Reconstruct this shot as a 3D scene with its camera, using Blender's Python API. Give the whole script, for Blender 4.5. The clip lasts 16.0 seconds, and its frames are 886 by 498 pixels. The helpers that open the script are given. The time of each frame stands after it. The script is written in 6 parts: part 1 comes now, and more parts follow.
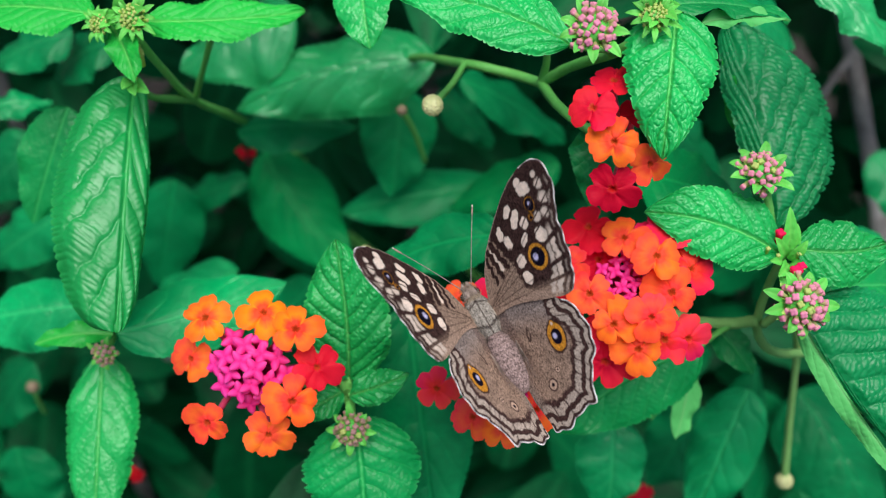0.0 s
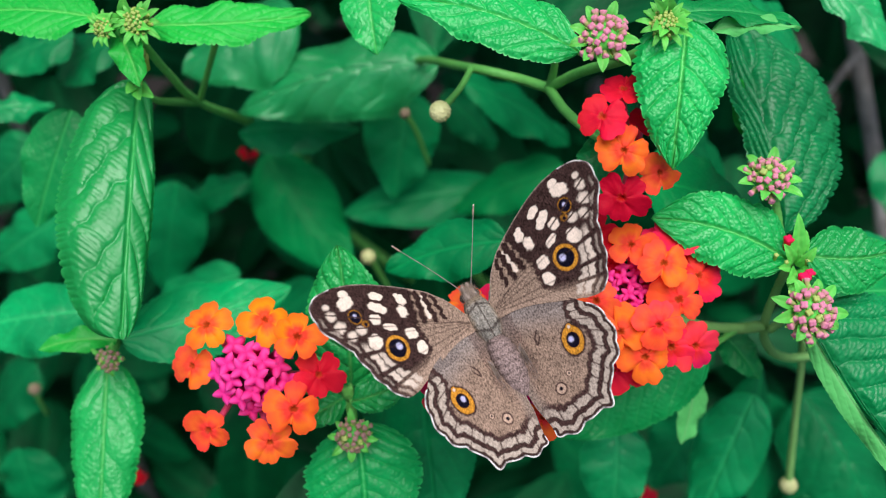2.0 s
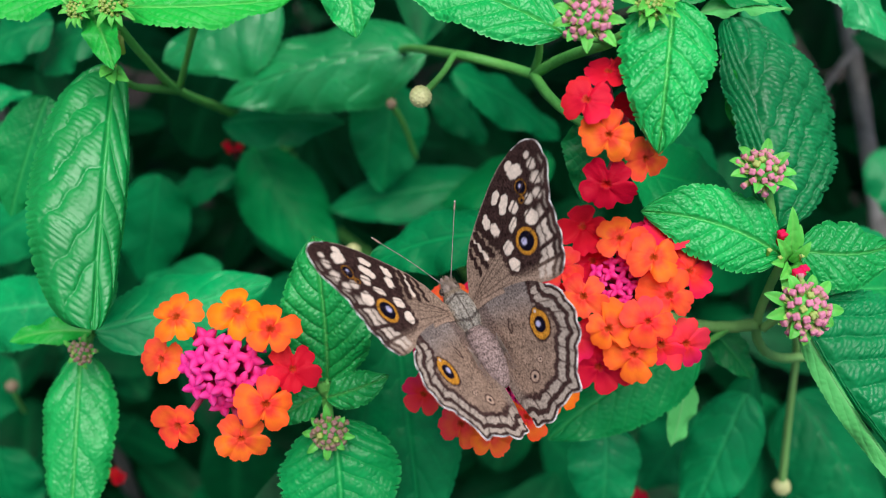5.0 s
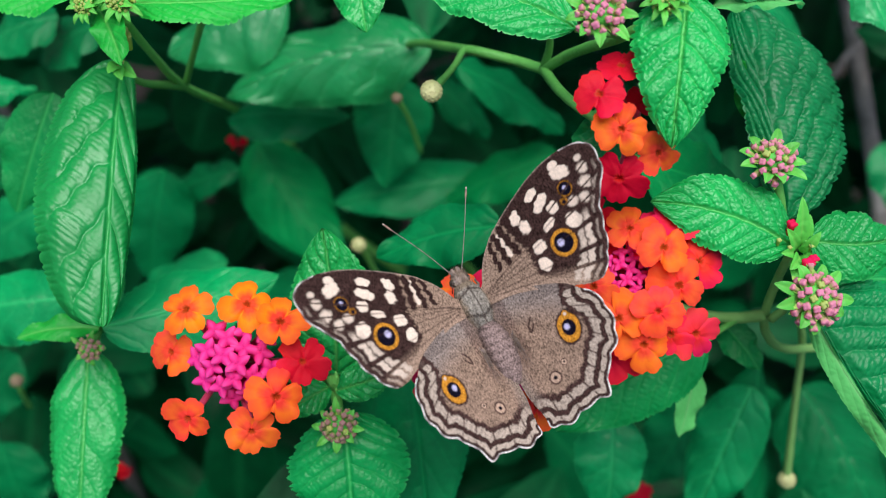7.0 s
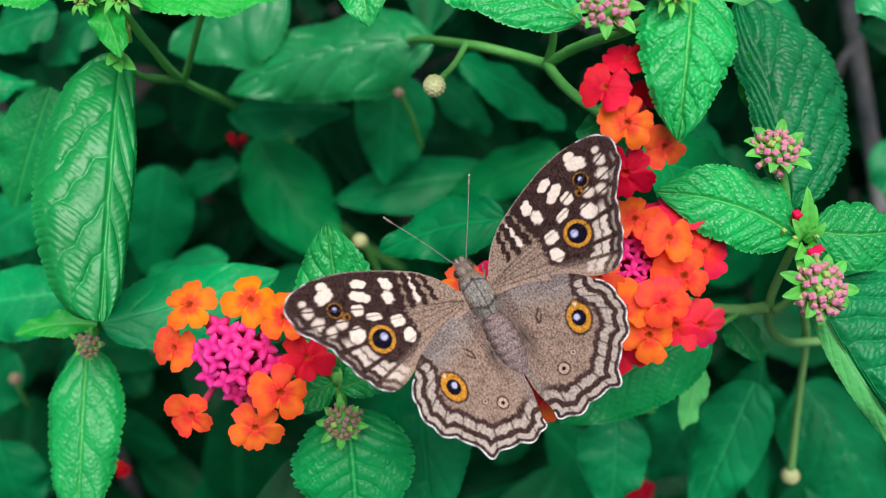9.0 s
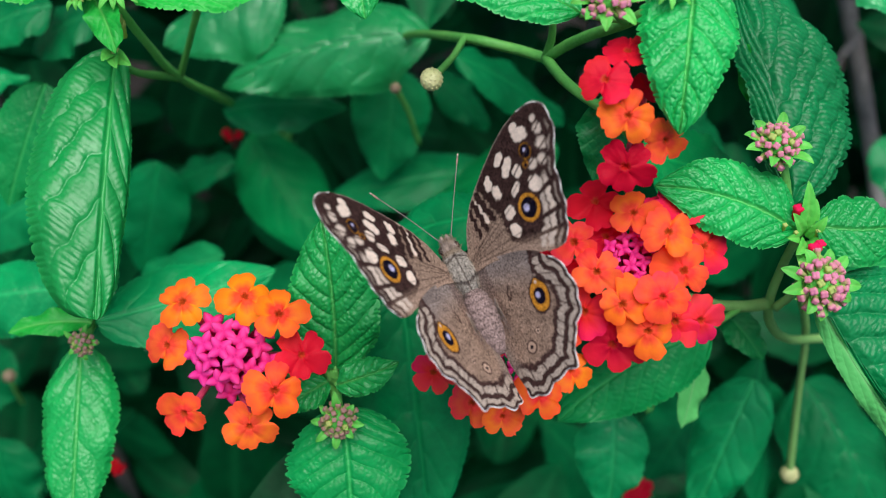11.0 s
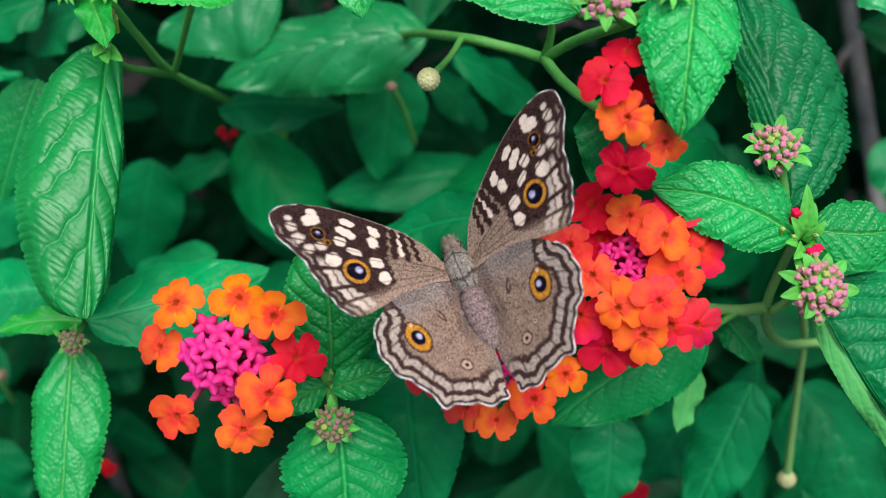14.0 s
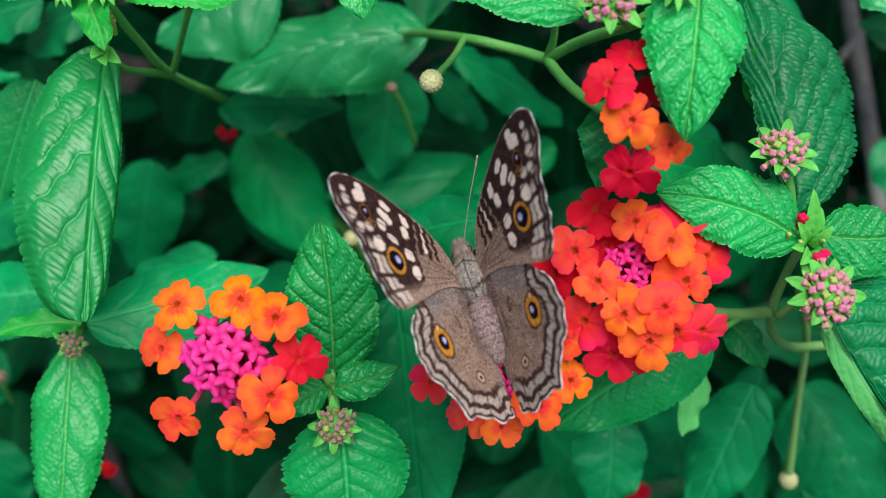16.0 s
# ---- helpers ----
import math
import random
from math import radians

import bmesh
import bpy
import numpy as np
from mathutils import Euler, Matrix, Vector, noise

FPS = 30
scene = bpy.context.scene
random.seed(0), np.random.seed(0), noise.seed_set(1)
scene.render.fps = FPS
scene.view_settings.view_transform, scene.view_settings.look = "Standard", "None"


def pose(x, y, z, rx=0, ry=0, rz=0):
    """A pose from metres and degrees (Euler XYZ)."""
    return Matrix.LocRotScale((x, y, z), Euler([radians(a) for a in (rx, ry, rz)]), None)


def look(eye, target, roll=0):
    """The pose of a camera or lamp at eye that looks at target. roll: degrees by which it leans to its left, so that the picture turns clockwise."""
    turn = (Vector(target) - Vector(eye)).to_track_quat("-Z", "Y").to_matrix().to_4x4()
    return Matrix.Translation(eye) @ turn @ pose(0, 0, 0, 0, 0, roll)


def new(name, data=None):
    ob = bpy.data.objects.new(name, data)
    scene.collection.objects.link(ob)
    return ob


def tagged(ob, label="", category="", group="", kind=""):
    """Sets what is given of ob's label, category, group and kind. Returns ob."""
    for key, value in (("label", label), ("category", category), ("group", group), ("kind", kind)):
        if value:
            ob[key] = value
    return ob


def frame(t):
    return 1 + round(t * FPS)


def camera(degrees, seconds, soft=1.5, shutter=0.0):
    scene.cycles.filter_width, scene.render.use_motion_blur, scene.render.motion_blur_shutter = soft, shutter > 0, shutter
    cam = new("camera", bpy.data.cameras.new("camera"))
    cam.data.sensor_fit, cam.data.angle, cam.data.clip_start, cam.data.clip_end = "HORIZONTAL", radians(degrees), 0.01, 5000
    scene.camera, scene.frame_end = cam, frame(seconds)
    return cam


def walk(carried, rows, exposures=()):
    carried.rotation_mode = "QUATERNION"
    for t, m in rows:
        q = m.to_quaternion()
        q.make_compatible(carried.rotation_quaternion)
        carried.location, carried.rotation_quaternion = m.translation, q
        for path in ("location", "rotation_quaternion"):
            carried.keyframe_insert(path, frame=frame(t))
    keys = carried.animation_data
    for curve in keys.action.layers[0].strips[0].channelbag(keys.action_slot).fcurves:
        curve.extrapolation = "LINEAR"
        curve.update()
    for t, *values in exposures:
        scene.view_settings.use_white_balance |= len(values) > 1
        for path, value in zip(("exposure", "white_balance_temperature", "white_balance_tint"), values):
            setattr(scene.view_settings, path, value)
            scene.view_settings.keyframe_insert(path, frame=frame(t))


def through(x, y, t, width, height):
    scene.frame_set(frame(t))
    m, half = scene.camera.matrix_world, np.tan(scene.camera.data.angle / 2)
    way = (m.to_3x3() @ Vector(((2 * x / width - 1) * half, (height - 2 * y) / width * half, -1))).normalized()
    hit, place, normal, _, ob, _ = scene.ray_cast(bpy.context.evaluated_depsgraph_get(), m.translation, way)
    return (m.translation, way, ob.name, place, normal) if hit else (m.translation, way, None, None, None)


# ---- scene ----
cam = camera(50, 16.0, 1.1)
walk(cam, [
    (0.0, pose(0.000000, -0.093678, 0.804040, 42.0002, 0.0003, 0.0001)),
    (0.5, pose(0.000598, -0.093656, 0.803882, 41.9428, 0.1761, 0.0248)),
    (1.0, pose(0.000056, -0.093382, 0.803795, 41.8933, 0.1104, -0.0698)),
    (1.5, pose(0.000151, -0.092539, 0.804289, 41.7122, 0.1489, 0.0532)),
    (2.0, pose(-0.000500, -0.091321, 0.804938, 41.5453, 0.0284, 0.0656)),
    (2.5, pose(-0.000525, -0.091257, 0.804745, 41.6236, -0.0210, 0.0735)),
    (3.0, pose(-0.000028, -0.091019, 0.803635, 41.8010, 0.0154, 0.0159)),
    (3.5, pose(0.000999, -0.090080, 0.802814, 41.8201, 0.1113, -0.0152)),
    (4.0, pose(0.001370, -0.089506, 0.801582, 41.8370, -0.1297, 0.1106)),
    (6.5, pose(-0.000155, -0.090394, 0.799618, 41.6747, -0.5565, -0.0063)),
    (7.0, pose(-0.000482, -0.090204, 0.799898, 41.5812, -0.4722, -0.0777)),
    (7.5, pose(-0.001275, -0.090820, 0.799105, 41.7886, -0.6032, -0.1434)),
    (8.0, pose(-0.001519, -0.090796, 0.798562, 41.7568, -0.7244, -0.0640)),
    (8.5, pose(-0.001585, -0.090858, 0.798467, 41.7740, -0.6562, -0.1598)),
    (9.0, pose(-0.001742, -0.090806, 0.798151, 41.7847, -0.6249, -0.2841)),
    (11.5, pose(-0.001407, -0.089926, 0.796477, 41.7646, -0.7693, -0.3190)),
    (12.0, pose(-0.001388, -0.089338, 0.796806, 41.7965, -0.7268, -0.5342)),
    (12.5, pose(-0.000907, -0.089310, 0.796661, 41.8596, -0.8767, -0.3105)),
    (13.0, pose(-0.000691, -0.088587, 0.796749, 41.7300, -0.9633, -0.2056)),
    (13.5, pose(-0.001050, -0.088737, 0.796086, 41.7270, -1.1839, -0.1367)),
    (14.0, pose(-0.001054, -0.088938, 0.795269, 41.7602, -1.0909, -0.1430)),
    (14.5, pose(-0.001437, -0.088816, 0.794806, 41.7299, -0.9894, -0.3203)),
    (15.0, pose(-0.001752, -0.088616, 0.794793, 41.7159, -0.9557, -0.3798)),
    (15.5, pose(-0.001828, -0.087835, 0.795557, 41.4703, -0.9675, -0.4007)),
    (16.0, pose(-0.001254, -0.087464, 0.795707, 41.4256, -1.0244, -0.2444)),
], exposures=((0.0, 0.68), (8.0, 0.56), (15.0, 0.56), (16.0, 0.61)))
cam.data.dof.use_dof, cam.data.dof.focus_distance, cam.data.dof.aperture_fstop = True, 0.129, 19.0

# ---- light: open shade under a bright overcast sky ----
world = bpy.data.worlds.new("sky")
scene.world = world
world.use_nodes = True
wn = world.node_tree.nodes
sky = wn.new("ShaderNodeTexSky")
sky.sky_type, sky.sun_disc = "NISHITA", False
sky.sun_elevation, sky.sun_rotation = radians(75), radians(158)
sky.air_density, sky.dust_density = 1.0, 0.8
world.node_tree.links.new(sky.outputs[0], wn["Background"].inputs[0])
wn["Background"].inputs[1].default_value = 0.08
sun_data = bpy.data.lights.new("sun", "SUN")
sun_data.energy, sun_data.angle, sun_data.color = 3.7, radians(48), (1.0, 0.97, 0.93)
sun = new("sun", sun_data)
sun.matrix_world = look((0.19, -0.47, 2.6), (0, 0, 0.7))

# ---- the shrub's face: millimetres along it, u to the side, v up the slope, w out of it ----
SLOPE = radians(48)
CENTRE = Vector((0, 0, 0.70))
FACE = Matrix(((1, 0, 0), (0, math.sin(SLOPE), -math.cos(SLOPE)), (0, math.cos(SLOPE), math.sin(SLOPE))))
FACE_NP = np.array(FACE)


def out(p):
    """World place of a point of the shrub's face."""
    return CENTRE + FACE @ Vector(p) * 0.001


def out_all(v):
    return np.asarray(v) @ FACE_NP.T * 0.001 + np.array(CENTRE)


def unit(v):
    v = np.asarray(v, float)
    return v / np.linalg.norm(v)


# ---- materials ----
def shader(name):
    m = bpy.data.materials.new(name)
    m.use_nodes = True
    nt = m.node_tree
    return m, nt, nt.nodes["Principled BSDF"]


def node(nt, kind, **values):
    n = nt.nodes.new(kind)
    for k, v in values.items():
        n.inputs[k.replace("_", " ")].default_value = v
    return n


def mix(nt, fac, a, b, mode="MIX"):
    n = nt.nodes.new("ShaderNodeMix")
    n.data_type, n.blend_type = "RGBA", mode
    for sock, val in ((n.inputs[0], fac), (n.inputs[6], a), (n.inputs[7], b)):
        if hasattr(val, "is_linked"):
            nt.links.new(val, sock)
        elif isinstance(val, (int, float)):
            sock.default_value = val
        else:
            sock.default_value = (*val, 1)
    return n.outputs[2]


def ramp(nt, value, lo, hi):
    n = nt.nodes.new("ShaderNodeMapRange")
    n.inputs[1].default_value, n.inputs[2].default_value = lo, hi
    nt.links.new(value, n.inputs[0])
    return n.outputs[0]


def noise_tex(nt, scale, detail=3.0, rough=0.55):
    co = nt.nodes.new("ShaderNodeTexCoord")
    n = node(nt, "ShaderNodeTexNoise", Scale=scale, Detail=detail, Roughness=rough)
    nt.links.new(co.outputs["Object"], n.inputs["Vector"])
    return n.outputs[0]


def attr(nt, name):
    n = nt.nodes.new("ShaderNodeAttribute")
    n.attribute_name = name
    return n


def bump(nt, bsdf, height, strength, dist):
    n = node(nt, "ShaderNodeBump", Strength=strength, Distance=dist)
    nt.links.new(height, n.inputs["Height"])
    nt.links.new(n.outputs[0], bsdf.inputs["Normal"])


def leaf_material(name, base, dark, vein, rough=0.30, through=0.22, relief=0.26, spec=0.28, vary=0.0, cell=1150.0):
    m, nt, b = shader(name)
    big, fine = noise_tex(nt, 90, 3), noise_tex(nt, 900, 3)
    info = nt.nodes.new("ShaderNodeObjectInfo")
    col = mix(nt, ramp(nt, big, 0.35, 0.65), base, dark)
    col = mix(nt, ramp(nt, fine, 0.3, 0.9), col, dark)
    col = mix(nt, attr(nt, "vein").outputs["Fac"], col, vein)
    hsv = node(nt, "ShaderNodeHueSaturation", Fac=1.0)
    mr = nt.nodes.new("ShaderNodeMapRange")
    mr.inputs[3].default_value, mr.inputs[4].default_value = 0.82, 1.18
    nt.links.new(info.outputs["Random"], mr.inputs[0])
    value = mr.outputs[0]
    if vary:      # leaves of one mass differ among themselves
        geo = nt.nodes.new("ShaderNodeNewGeometry")
        isl = nt.nodes.new("ShaderNodeMapRange")
        isl.inputs[3].default_value, isl.inputs[4].default_value = 1 - vary, 1 + vary
        nt.links.new(geo.outputs["Random Per Island"], isl.inputs[0])
        times = nt.nodes.new("ShaderNodeMath")
        times.operation = "MULTIPLY"
        nt.links.new(value, times.inputs[0])
        nt.links.new(isl.outputs[0], times.inputs[1])
        value = times.outputs[0]
    nt.links.new(value, hsv.inputs["Value"])
    nt.links.new(col, hsv.inputs["Color"])
    col = hsv.outputs[0]
    nt.links.new(col, b.inputs["Base Color"])
    gloss = nt.nodes.new("ShaderNodeMapRange")
    gloss.inputs[1].default_value, gloss.inputs[2].default_value = 0.3, 0.7
    gloss.inputs[3].default_value, gloss.inputs[4].default_value = rough * 0.85, rough * 1.3
    nt.links.new(noise_tex(nt, 160, 4), gloss.inputs[0])
    nt.links.new(gloss.outputs[0], b.inputs["Roughness"])
    b.inputs["Specular IOR Level"].default_value = spec
    co = nt.nodes.new("ShaderNodeTexCoord")
    vor = node(nt, "ShaderNodeTexVoronoi", Scale=cell)
    nt.links.new(co.outputs["Object"], vor.inputs["Vector"])
    add = nt.nodes.new("ShaderNodeMath")
    add.operation = "SUBTRACT"
    nt.links.new(noise_tex(nt, 250, 2), add.inputs[0])
    nt.links.new(vor.outputs["Distance"], add.inputs[1])
    bump(nt, b, add.outputs[0], relief, 0.0004)
    tr = nt.nodes.new("ShaderNodeBsdfTranslucent")
    nt.links.new(col, tr.inputs["Color"])
    ms = nt.nodes.new("ShaderNodeMixShader")
    ms.inputs[0].default_value = through
    nt.links.new(b.outputs[0], ms.inputs[1])
    nt.links.new(tr.outputs[0], ms.inputs[2])
    nt.links.new(ms.outputs[0], nt.nodes["Material Output"].inputs["Surface"])
    return m


LEAF = leaf_material("lantana leaf", (0.002, 0.31, 0.070), (0.001, 0.22, 0.048), (0.05, 0.42, 0.11), 0.38)
LEAF_YOUNG = leaf_material("young leaf", (0.014, 0.45, 0.050), (0.007, 0.36, 0.040), (0.13, 0.54, 0.11), 0.45, 0.3)
# dimmer leaf copy, its colour standing in for shade on the inner branch
LEAF_DIM = leaf_material("leaf dimmed for shade", (0.000, 0.200, 0.058), (0.000, 0.125, 0.037), (0.004, 0.24, 0.070), 0.42, 0.16, 0.12, 0.16, 0.25)
# darkest copy of the leaf: the shrub's deep shade is put into its colour
LEAF_SHADE = leaf_material("leaf darkened for shade", (0.000, 0.092, 0.026), (0.000, 0.048, 0.014), (0.004, 0.12, 0.035), 0.42, 0.14, 0.12, 0.08, 0.5)
LEAF_FRESH = leaf_material("fresh leaf", (0.007, 0.43, 0.086), (0.004, 0.32, 0.062), (0.10, 0.47, 0.11), 0.38, 0.25, 0.34, 0.50, 0.0, 1500.0)
LEAF_MID = leaf_material("dull leaf", (0.000, 0.34, 0.098), (0.000, 0.22, 0.064), (0.03, 0.42, 0.135), 0.40, 0.20, 0.20, 0.32)
# the dark vein colour paints shade into the grooves of the quilting
LEAF_MATURE = leaf_material("mature leaf with shade in its grooves", (0.002, 0.235, 0.066), (0.001, 0.165, 0.046), (0.001, 0.10, 0.028), 0.40, 0.18, 0.30, 0.32)
LEAF_DEEP = leaf_material("deep green leaf", (0.000, 0.33, 0.082), (0.000, 0.24, 0.060), (0.01, 0.40, 0.10), 0.42, 0.24, 0.2, 0.18)
LEAF_SHEEN = leaf_material("smooth glossy leaf", (0.002, 0.33, 0.064), (0.001, 0.25, 0.047), (0.05, 0.43, 0.10), 0.42, 0.30, 0.16, 0.66)
LEAF_SATIN = leaf_material("satin leaf", (0.001, 0.40, 0.100), (0.001, 0.30, 0.075), (0.05, 0.42, 0.14), 0.42, 0.22, 0.2, 0.95)
LEAF_BACK = leaf_material("leaf underside", (0.12, 0.55, 0.15), (0.08, 0.46, 0.11), (0.16, 0.48, 0.16), 0.6, 0.3)
STEM = leaf_material("green stem", (0.15, 0.46, 0.095), (0.09, 0.36, 0.07), (0.13, 0.33, 0.07), 0.5, 0.05)
STEM_PALE = leaf_material("pale green stem", (0.24, 0.47, 0.14), (0.17, 0.38, 0.10), (0.25, 0.45, 0.15), 0.55, 0.05)
BRACT_LIME = leaf_material("lime bract", (0.36, 0.60, 0.12), (0.26, 0.52, 0.09), (0.42, 0.62, 0.18), 0.5, 0.3)
BRACT = leaf_material("bract", (0.12, 0.53, 0.075), (0.075, 0.44, 0.06), (0.2, 0.5, 0.1), 0.45, 0.25)


def plain_material(name, a, b_, scale, rough, relief=0.2, dist=0.0003, spec=0.4):
    m, nt, b = shader(name)
    col = mix(nt, ramp(nt, noise_tex(nt, scale, 4), 0.35, 0.65), a, b_)
    nt.links.new(col, b.inputs["Base Color"])
    b.inputs["Roughness"].default_value = rough
    b.inputs["Specular IOR Level"].default_value = spec
    bump(nt, b, noise_tex(nt, scale * 4, 4), relief, dist)
    return m


def petal_material(name, throat, inner, lobe, edge, blush=None):
    """Colour runs from the throat to the lobe's edge."""
    m, nt, b = shader(name)
    cr = nt.nodes.new("ShaderNodeValToRGB")
    e = cr.color_ramp.elements
    e[0].position, e[0].color = 0.0, (*throat, 1)
    e[1].position, e[1].color = 1.0, (*edge, 1)
    for pos, colour in ((0.09, throat), (0.20, inner), (0.34, inner), (0.64, lobe)):
        el = e.new(pos)
        el.color = (*colour, 1)
    add = node(nt, "ShaderNodeMath")
    add.operation = "MULTIPLY_ADD"
    nt.links.new(noise_tex(nt, 500, 3), add.inputs[0])
    add.inputs[1].default_value = 0.35
    nt.links.new(attr(nt, "tone").outputs["Fac"], add.inputs[2])
    sub = node(nt, "ShaderNodeMath")
    sub.operation = "SUBTRACT"
    nt.links.new(add.outputs[0], sub.inputs[0])
    sub.inputs[1].default_value = 0.17
    nt.links.new(sub.outputs[0], cr.inputs[0])
    info = nt.nodes.new("ShaderNodeObjectInfo")
    hsv = node(nt, "ShaderNodeHueSaturation", Fac=1.0)
    mr = nt.nodes.new("ShaderNodeMapRange")
    mr.inputs[3].default_value, mr.inputs[4].default_value = 0.495, 0.505
    nt.links.new(info.outputs["Random"], mr.inputs[0])
    nt.links.new(mr.outputs[0], hsv.inputs["Hue"])
    col = cr.outputs[0]
    if blush:
        col = mix(nt, attr(nt, "blush").outputs["Fac"], col, blush)
    nt.links.new(col, hsv.inputs["Color"])
    nt.links.new(hsv.outputs[0], b.inputs["Base Color"])
    b.inputs["Roughness"].default_value = 0.5
    b.inputs["Specular IOR Level"].default_value = 0.10
    bump(nt, b, noise_tex(nt, 1100, 4), 0.4, 0.0003)
    tr = nt.nodes.new("ShaderNodeBsdfTranslucent")
    nt.links.new(hsv.outputs[0], tr.inputs["Color"])
    ms = nt.nodes.new("ShaderNodeMixShader")
    ms.inputs[0].default_value = 0.42
    nt.links.new(b.outputs[0], ms.inputs[1])
    nt.links.new(tr.outputs[0], ms.inputs[2])
    nt.links.new(ms.outputs[0], nt.nodes["Material Output"].inputs["Surface"])
    return m


ORANGE = petal_material("orange petal", (0.42, 0.05, 0.008), (0.92, 0.060, 0.035), (0.97, 0.185, 0.018), (0.95, 0.120, 0.025), (0.92, 0.055, 0.045))
GOLD = petal_material("golden orange petal", (0.42, 0.05, 0.008), (0.92, 0.065, 0.026), (0.98, 0.285, 0.008), (0.97, 0.190, 0.012), (0.95, 0.115, 0.022))
SCARLET = petal_material("scarlet petal", (0.58, 0.045, 0.02), (0.70, 0.006, 0.040), (0.80, 0.009, 0.052), (0.76, 0.008, 0.058), (0.82, 0.020, 0.036))
CORAL = petal_material("coral red petal", (0.45, 0.05, 0.01), (0.84, 0.026, 0.030), (0.88, 0.020, 0.075), (0.84, 0.014, 0.105), (0.90, 0.060, 0.036))
EMBER = petal_material("orange red petal", (0.42, 0.05, 0.010), (0.92, 0.050, 0.040), (0.95, 0.135, 0.030), (0.94, 0.095, 0.040), (0.90, 0.035, 0.070))
CRIMSON = petal_material("crimson petal", (0.50, 0.02, 0.01), (0.48, 0.002, 0.010), (0.54, 0.003, 0.015), (0.50, 0.002, 0.016))
MAGENTA = petal_material("magenta bud", (0.36, 0.01, 0.09), (0.66, 0.016, 0.19), (0.86, 0.034, 0.29), (0.92, 0.085, 0.40))
PINK = petal_material("pink bud", (0.26, 0.42, 0.08), (0.48, 0.50, 0.19), (0.72, 0.34, 0.37), (0.82, 0.28, 0.46))
FADED = petal_material("faded bud", (0.16, 0.30, 0.06), (0.34, 0.42, 0.14), (0.40, 0.28, 0.19), (0.46, 0.25, 0.25))
TUBE = plain_material("corolla tube", (0.55, 0.05, 0.12), (0.42, 0.03, 0.10), 700, 0.5)
GREEN_BALL = plain_material("green fruit bud", (0.56, 0.54, 0.27), (0.44, 0.46, 0.20), 500, 0.5, 0.5)
WOOD = plain_material("grey bark", (0.30, 0.28, 0.265), (0.16, 0.145, 0.135), 160, 0.85, 0.6, 0.001)
SOIL = plain_material("dark soil", (0.035, 0.026, 0.02), (0.016, 0.012, 0.01), 60, 0.95, 0.8, 0.01)
BROWN_BALL = plain_material("brown bud", (0.26, 0.20, 0.12), (0.18, 0.12, 0.08), 500, 0.6, 0.4)
FUZZ = plain_material("mauve brown body hair", (0.36, 0.285, 0.25), (0.19, 0.145, 0.13), 1500, 0.85, 0.9, 0.0003, 0.2)
FUZZ_GREY = plain_material("slate grey thorax hair", (0.18, 0.182, 0.172), (0.10, 0.098, 0.09), 1500, 0.8, 0.9, 0.0003, 0.25)
HAIR_PALE = plain_material("pale hair", (0.44, 0.36, 0.31), (0.32, 0.255, 0.215), 900, 0.6)
HAIR_TAN = plain_material("tan hair", (0.28, 0.21, 0.155), (0.17, 0.122, 0.09), 900, 0.6)
HAIR_MAUVE = plain_material("silky mauve hair", (0.23, 0.17, 0.158), (0.15, 0.11, 0.10), 900, 0.5)
HAIR_DARK = plain_material("dark hair", (0.09, 0.065, 0.055), (0.05, 0.037, 0.03), 900, 0.6)
EYE = plain_material("compound eye", (0.03, 0.02, 0.018), (0.06, 0.04, 0.03), 2500, 0.25, 0.2, 0.0001)
ANTENNA = plain_material("antenna", (0.20, 0.18, 0.165), (0.09, 0.075, 0.07), 2500, 0.5)
CLUB = plain_material("antenna club", (0.07, 0.05, 0.05), (0.25, 0.18, 0.13), 1800, 0.5)


